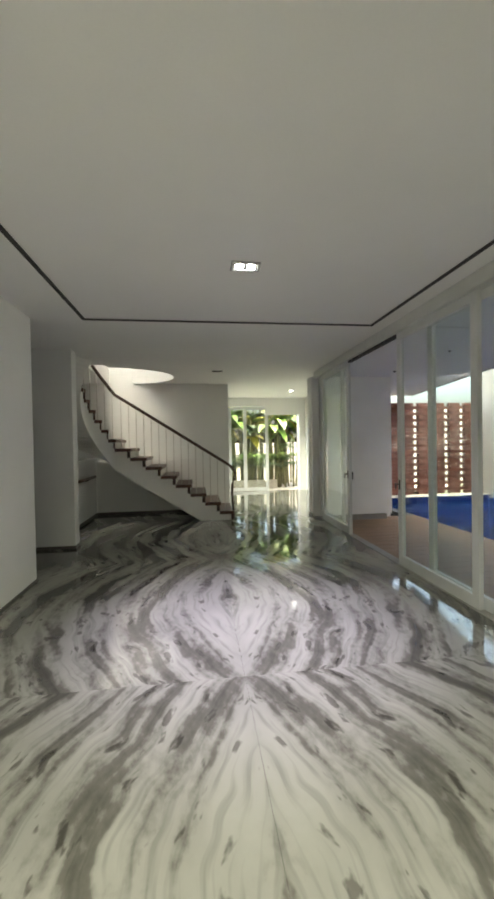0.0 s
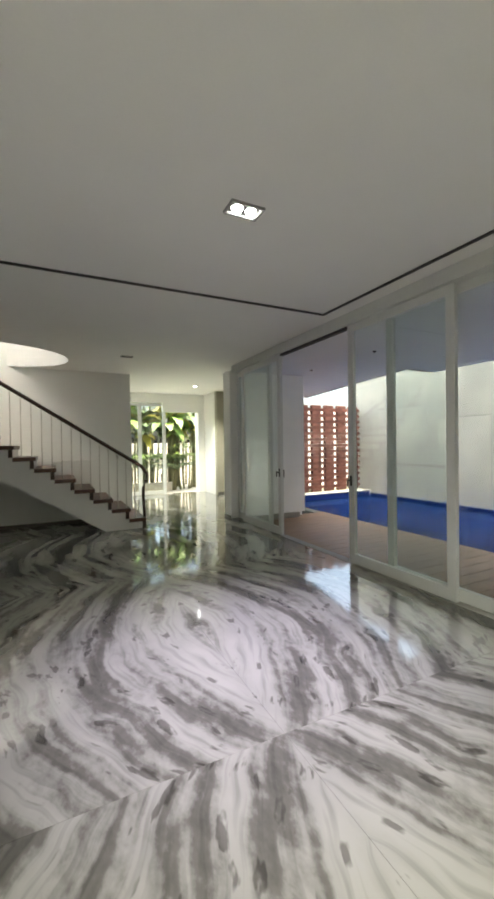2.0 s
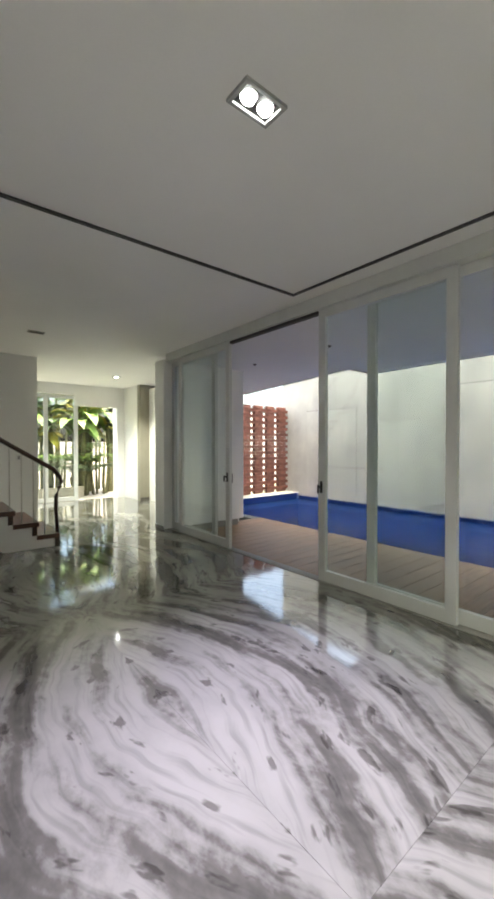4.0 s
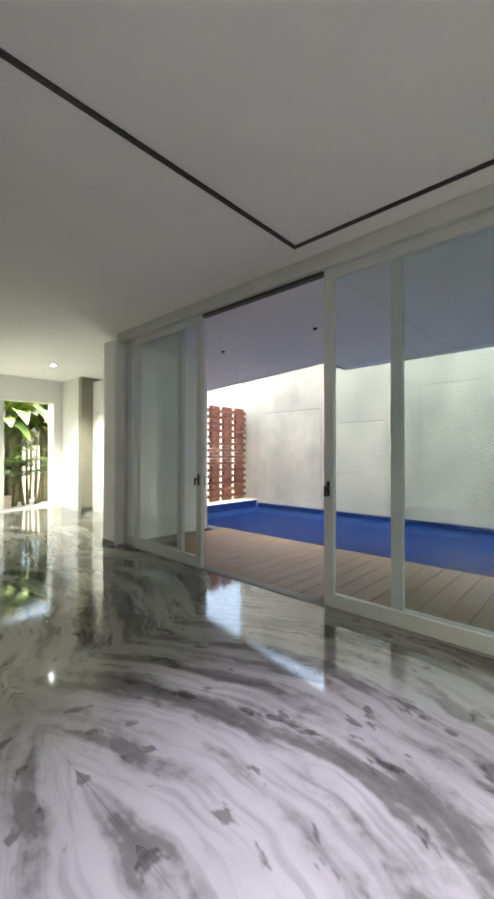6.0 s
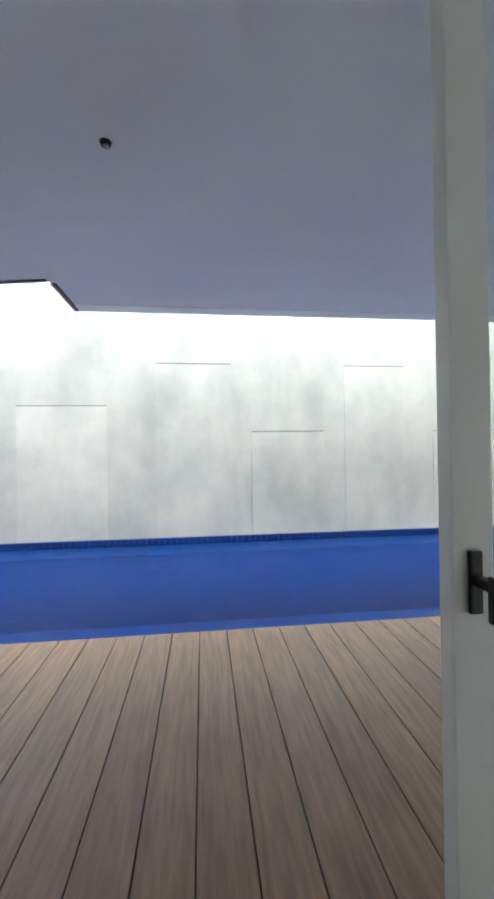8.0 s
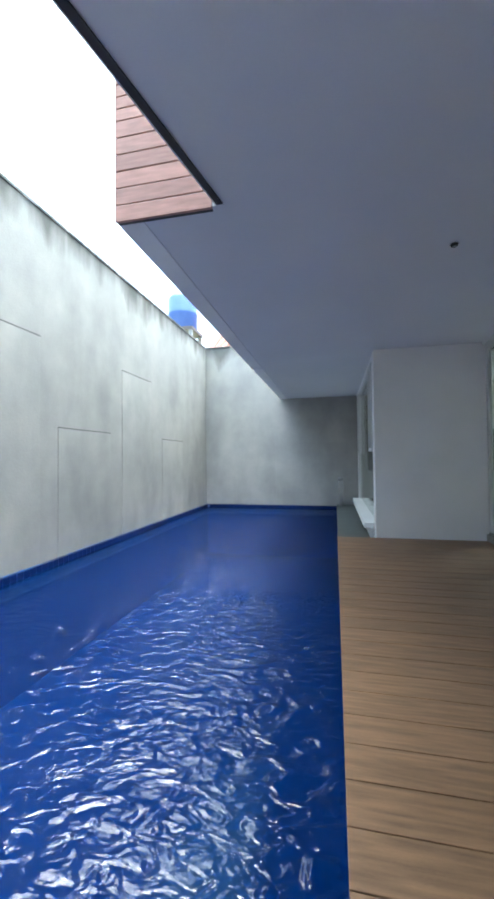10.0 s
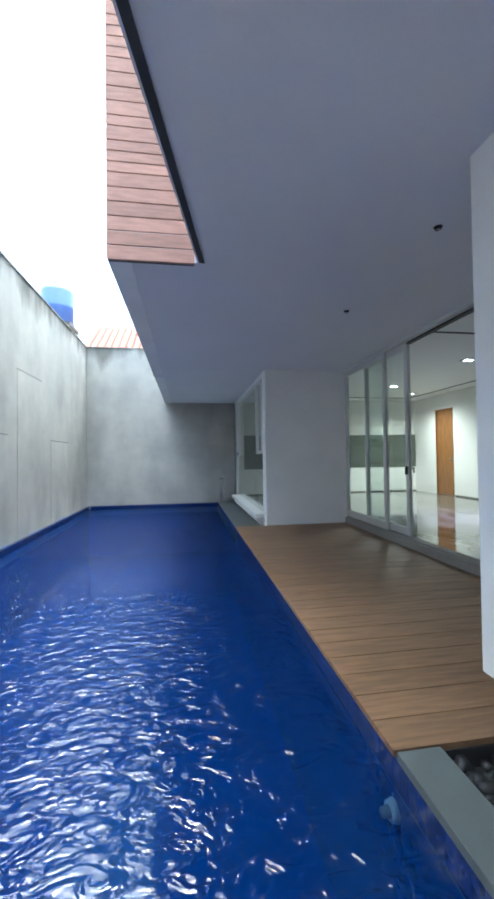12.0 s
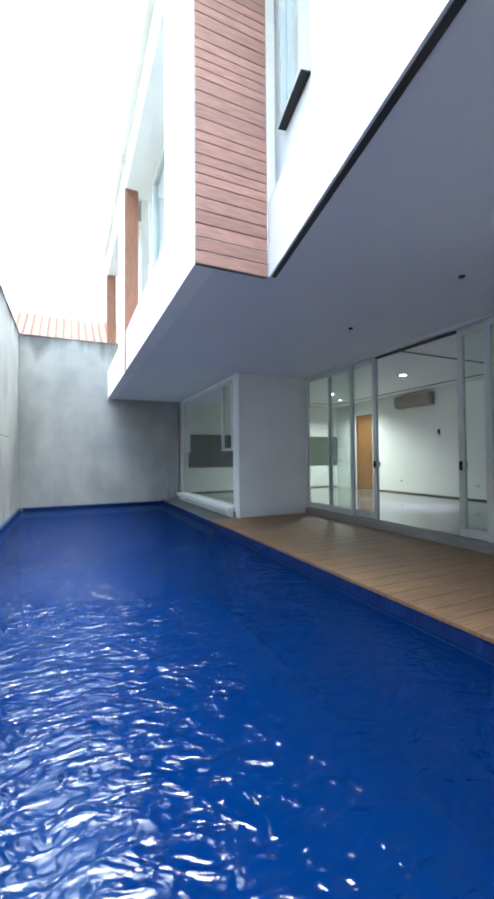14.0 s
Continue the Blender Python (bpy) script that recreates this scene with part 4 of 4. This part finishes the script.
tube(bm, [(0, 0, 5.72), (0, 0, 5.76), (0, 0, 6.22), (0, 0, 6.25), (0, 0, 6.29), (0, 0, 6.72), (0, 0, 6.86), (0, 0, 6.94), (0, 0, 6.96)], [0.42, 0.46, 0.46, 0.475, 0.46, 0.46, 0.40, 0.22, 0.18], 28)
part("barrel", bm, M_TANK, tank, "ribbed blue barrel", True)
bm = bmesh.new()
tube(bm, [(0, 0, 6.94), (0, 0, 7.02)], 0.17, 20)
part("lid", bm, M_TANK, tank, "", True)
box_part("platform", M_SKIRT, tank, (-0.5, 0.5, -0.5, 0.5, 5.62, 5.72))
for ax in (-0.42, 0.42):
    for ay in (-0.42, 0.42):
        box_part("leg", M_GREYP, tank, (ax - 0.05, ax + 0.05, ay - 0.05, ay + 0.05, 0, 5.62))
neigh = empty("neighbour_house", 3.6, -4.6, -0.5, "neighbouring house with an orange clay tile roof", "house")
box_part("wall", M_GWALL, neigh, (-3.5, 2.6, -2.5, 1.2, 0, 5.2))
slope = math.atan2(1.9, 2.8)
box_part("roof_deck", M_RTILE, neigh, (-3.9, 3.0, -3.3, 0.0, -0.06, 0.0)).matrix_basis = pose(0, 1.8, 5.0, -math.degrees(slope))
b_ = bmesh.new()
tube(b_, [(0, 0.02 - 0.30 * k, 0.03 + 0.012 * (k % 2)) for k in range(11)], 0.125, 10)
rib_me = mesh_of("roof_rib", b_, M_RTILE, True)
for k in range(30):
    ob = new("roof_rib", rib_me)
    ob.parent = neigh
    ob.matrix_basis = pose(-3.85 + k * 0.228, 1.8, 5.0, -math.degrees(slope))

# ---------------------------------------------------------------- garden beyond the hall
solid("garden_ground", M_SOIL, [(-7.0, 6.2, GY + 0.15, GY + 6.5, -0.2, -0.06)], "pale gravel and paving in the garden", "ground", bevel=0)
solid("garden_wall", M_GWALL, [(-7.0, 6.2, GY + 5.0, GY + 5.2, -0.2, 1.5)], "cream garden wall behind the plants", "wall")
# added wall: a pale backdrop that brightens the brick screen's upper gaps
solid("backdrop_wall", M_GWALL, [(6.25, 18.0, GY + 5.0, GY + 5.2, -0.5, 3.0)], "plain cream wall added as a bright backdrop to the screen gaps", "wall")
solid("planter_edge", M_SOIL, [(-2.6, 0.3, GY + 1.3, GY + 1.42, -0.06, 0.22)], "pale stone planter edge", "planter", "structure")


def leaf_mesh(bm, base, direction, length, width, droop, fold=0.25, segs=7):
    """A pointed leaf blade with a midrib fold that arches over."""
    d = Vector(direction).normalized()
    side = d.cross(Vector((0, 0, 1)))
    side = side.normalized() if side.length > 0.05 else Vector((1, 0, 0))
    prev = None
    for i in range(segs + 1):
        t = i / segs
        c = Vector(base) + d * length * t + Vector((0, 0, -droop * length * t * t))
        w = width * math.sin(math.pi * min(1.0, 0.08 + 0.92 * t)) ** 0.7
        row = [bm.verts.new(c - side * w + Vector((0, 0, fold * w))), bm.verts.new(c), bm.verts.new(c + side * w + Vector((0, 0, fold * w)))]
        if prev:
            bm.faces.new((prev[0], prev[1], row[1], row[0]))
            bm.faces.new((prev[1], prev[2], row[2], row[1]))
        prev = row


def banana(x, y, h, n, seed, leafmat, label):
    rnd = random.Random(seed)
    e_ = empty("banana_plant", x, y, -0.06, label, "plant", "garden plants")
    for k in range(3):
        ox, oy = rnd.uniform(-0.22, 0.22), rnd.uniform(-0.2, 0.2)
        hh = h * rnd.uniform(0.75, 1.0)
        bm = bmesh.new()
        tube(bm, [(ox, oy, 0), (ox * 1.2, oy, hh * 0.5), (ox * 1.5, oy, hh)], [0.085, 0.07, 0.045], 9)
        part("stem", bm, M_STEM, e_, "", True)
        for j in range(n):
            a = rnd.uniform(0, 2 * math.pi)
            bm = bmesh.new()
            leaf_mesh(bm, (ox * 1.5, oy, hh * rnd.uniform(0.82, 1.0)), (math.cos(a), math.sin(a), rnd.uniform(0.5, 1.6)), rnd.uniform(0.9, 1.5), rnd.uniform(0.13, 0.20), rnd.uniform(0.5, 1.0))
            part("leaf", bm, leafmat if rnd.random() < 0.75 else M_LEAFY, e_, "", True)
    return e_


def palm(x, y, h, seed, mat_, label):
    rnd = random.Random(seed)
    e_ = empty("areca_palm", x, y, -0.06, label, "plant", "garden plants")
    for k in range(5):
        ox, oy = rnd.uniform(-0.25, 0.25), rnd.uniform(-0.2, 0.2)
        hh = h * rnd.uniform(0.6, 1.0)
        bm = bmesh.new()
        tube(bm, [(ox, oy, 0), (ox * 1.5, oy * 1.4, hh)], [0.04, 0.025], 8)
        part("stem", bm, M_STEM, e_, "", True)
        for j in range(4):
            a = rnd.uniform(0, 2 * math.pi)
            d = Vector((math.cos(a), math.sin(a), 1.1)).normalized()
            L_ = rnd.uniform(0.9, 1.3)
            bm = bmesh.new()
            for q in range(13):
                t = 0.18 + 0.8 * q / 12
                c = Vector((ox * 1.5, oy * 1.4, hh)) + d * L_ * t + Vector((0, 0, -0.55 * L_ * t * t))
                for sgn in (-1, 1):
                    sd = d.cross(Vector((0, 0, 1))).normalized() * sgn
                    leaf_mesh(bm, c, sd + d * 0.7, 0.42 * (1.1 - 0.6 * t), 0.018, 0.5, segs=3)
            part("frond", bm, mat_, e_, "", True)
    return e_


for k, (px, py, h, m_, lb) in enumerate(((-1.7, 2.2, 2.0, M_LEAFD, "dark green banana plant by the garden wall"), (-1.0, 1.8, 2.1, M_LEAF, "tall green banana plant with torn broad leaves"),
                                         (-0.35, 2.3, 1.9, M_LEAFD, "dark green banana plant with broad leaves"), (0.15, 1.7, 1.8, M_LEAF, "tall green banana plant with broad leaves"),
                                         (0.75, 2.6, 2.2, M_LEAF, "tall green banana plant with broad leaves"), (1.5, 2.0, 1.9, M_LEAFD, "dark green banana plant by the pillar"),
                                         (-2.4, 3.0, 2.3, M_LEAF, "tall green banana plant with broad leaves"))):
    banana(px, GY + py, h * 1.35, 8, 31 + k, m_, lb)
for k, (px, py, h, m_, lb) in enumerate(((0.45, 2.2, 2.2, M_LEAFY, "yellow-green areca palm clump"), (-0.6, 2.9, 2.3, M_LEAF, "green areca palm clump"), (1.2, 3.0, 2.2, M_LEAFY, "yellow-green areca palm clump"),
                                         (-1.4, 3.2, 2.4, M_LEAF, "green areca palm clump"), (0.1, 3.4, 2.5, M_LEAFD, "dark green areca palm clump"), (0.85, 1.5, 1.3, M_LEAF, "low green areca palm clump"), (-1.2, 1.6, 0.9, M_LEAFD, "low dark green areca palm clump"), (-0.4, 1.55, 1.0, M_LEAF, "low green areca palm clump"), (0.3, 1.6, 0.9, M_LEAFD, "low dark green areca palm clump"))):
    palm(px, GY + py, h * (1.35 if h > 1.5 else 1.0), 61 + k, m_, lb)

gdoor = empty("garden_door", -1.45, GY + 0.05, 0, "white-framed glass garden door", "door")
for nm, bx in (("stile", (0, 0.09, 0, 0.05, 0, 2.6)), ("stile", (1.15, 1.24, 0, 0.05, 0, 2.6)), ("stile", (0.46, 0.56, 0.002, 0.048, 0.11, 2.52)), ("top_rail", (0.09, 1.15, 0.001, 0.049, 2.52, 2.6)), ("bottom_rail", (0.09, 1.15, 0.001, 0.049, 0.01, 0.11))):
    box_part(nm, M_ALU, gdoor, bx)
box_part("pane", M_GLASS, gdoor, (0.09, 1.15, 0.022, 0.028, 0.11, 2.52), "clear glass pane", 0).visible_shadow = False

# ---------------------------------------------------------------- pieces: slabs, planks, tiles, bricks
slab_bm = bmesh.new()
add_box(slab_bm, 0.0006, SLX - 0.0006, 0.0006, SLY - 0.0006, -0.02, 0.0)
slab_me = mesh_of("slab", slab_bm, M_MARBLE)
for i in range(-3, 3):
    for j in range(-2, 5):
        x0, y0 = MX + SLX * i, MY + SLY * j
        x1, y1 = x0 + SLX, min(y0 + SLY, GY + 0.15)
        pieces = [(x0, min(x1, 0.0), max(y0, SY), y1)]
        if x1 > 0.0:
            pieces += [(max(x0, 0.0), min(x1, 1.5), max(y0, SY), min(y1, 3.08)), (max(x0, 0.0), min(x1, 1.2), max(y0, 8.58), y1)]
        for xa, xb, ya, yb in pieces:
            if xb - xa < 0.02 or yb - ya < 0.02:
                continue
            if xb - xa > SLX - 0.001 and yb - ya > SLY - 0.001:
                ob = new("slab", slab_me)
                ob.location = (xa, ya, 0)
            else:
                b_ = bmesh.new()
                add_box(b_, xa + 0.0006, xb - 0.0006, ya + 0.0006, yb - 0.0006, -0.02, 0.0)
                ob = new("slab", mesh_of("slab", b_, M_MARBLE))
            ob.parent = floor

PW = 0.199
plank_bm = bmesh.new()
add_box(plank_bm, 0.074 - 1.2, 2.225 - 1.2, 0.0028, PW - 0.0028, -0.03, 0.0, bevel=0.003)
plank_me = mesh_of("plank", plank_bm, M_DECK)
k = 0
while 3.285 + (k + 1) * PW < 8.87:
    ob = new("plank", plank_me)
    ob.parent = deck
    ob.location = (0, 3.285 + k * PW - 6.0, 0)
    k += 1

band = solid("pool_tile_band", M_GROUT, [(PX0 - 0.006, PX0 + 0.002, PY0, PY1, -0.30, DECK - 0.035), (PX1 - 0.002, PX1 + 0.004, PY0, PY1, -0.45, -0.195), (PX0, PX1, PY0 - 0.004, PY0 + 0.002, -0.45, -0.195), (PX0, PX1, PY1 - 0.002, PY1 + 0.004, -0.45, -0.105)],
             "navy waterline tile band round the pool", "tile band", bevel=0)
t_bm = bmesh.new()
add_box(t_bm, 0, 0.006, 0.0015, 0.0585, 0.002, 0.128, bevel=0)
tile_me = mesh_of("tile", t_bm, M_TILED)
for k in range(207):
    y0 = PY0 + 0.02 + k * 0.06
    ob = new("tile", tile_me)
    ob.parent = band
    ob.location = (PX0 + 0.001, y0, DECK - 0.167)
bm = bmesh.new()
for k in range(124):
    y0 = PY0 + 0.04 + k * 0.1
    add_box(bm, PX1 - 0.008, PX1 - 0.001, y0 + 0.002, y0 + 0.098, -0.30, -0.192)
for k in range(36):
    x0 = PX0 + k * 0.1
    add_box(bm, x0 + 0.002, x0 + 0.098, PY0 + 0.001, PY0 + 0.008, -0.30, -0.192)
    add_box(bm, x0 + 0.002, x0 + 0.098, PY1 - 0.008, PY1 - 0.001, -0.30, -0.108)
ob = part("tile_row", bm, M_TILED, band)
ob["kind"] = "stuff"

# timber cladding boards on the face of the upper storey
clad = empty("cladding", 3.36, 7.19, SOFF, "reddish timber cladding boards on the upper wall end", "cladding", "", "structure")
box_part("backing_board", M_DARK, clad, (-0.34, 0.355, -0.04, -0.012, -0.01, 4.2), bevel=0)
rnd = random.Random(4)
z = -0.012
cl_me = {}
for hgt in (0.088, 0.12):
    b_ = bmesh.new()
    add_box(b_, -0.345, 0.36, -0.012, 0.012, 0.0, hgt - 0.010, bevel=0.003)
    cl_me[hgt] = mesh_of("board", b_, M_CLAD)
while z < 4.1:
    hgt = 0.12 if rnd.random() < 0.5 else 0.088
    ob = new("board", cl_me[hgt])
    ob.parent = clad
    ob.location = (0, 0, z)
    z += hgt

# terracotta screen: stacked bricks turned out of the wall plane, with gaps
screen = empty("brick_screen", 3.95, 11.78, -0.10, "open terracotta brick screen wall with rows of gaps", "screen", "", "structure")
COURSE, PITCH = 0.0925, 0.49
brick_me = []
for half in (0.190, 0.236):
    b_ = bmesh.new()
    add_box(b_, -half, half, -0.05, 0.05, 0.002, COURSE - 0.002, bevel=0.004)
    brick_me.append(mesh_of("brick", b_, M_BRICK))
for c in range(29):
    for i in range(8):
        ob = new("brick", brick_me[c % 2])
        ob.parent = screen
        ob.matrix_basis = pose(-1.96 + (i + 0.5) * PITCH, 0.0, c * COURSE, 0, 0, (9 if c % 2 == 0 else -7) + rnd.uniform(-1, 1))

# black pebbles beside the wall end
peb = empty("pebbles", 1.82, 9.6, -0.24, "black river pebbles in the drain bed", "pebbles", "", "stuff")
bm = bmesh.new()
rnd = random.Random(8)
for k in range(420):
    r_ = rnd.uniform(0.02, 0.05)
    mtx = pose(rnd.uniform(-0.14, 0.13), rnd.uniform(-0.70, 1.3), rnd.uniform(0.01, 0.06), rnd.uniform(0, 40), rnd.uniform(0, 40), rnd.uniform(0, 180)) @ Matrix.Diagonal((r_ * 1.4, r_, r_ * 0.6, 1))
    bmesh.ops.create_icosphere(bm, subdivisions=1, radius=1.0, matrix=mtx)
ob = part("pebble_layer", bm, M_PEB, peb, "", True)
ob["kind"] = "stuff"
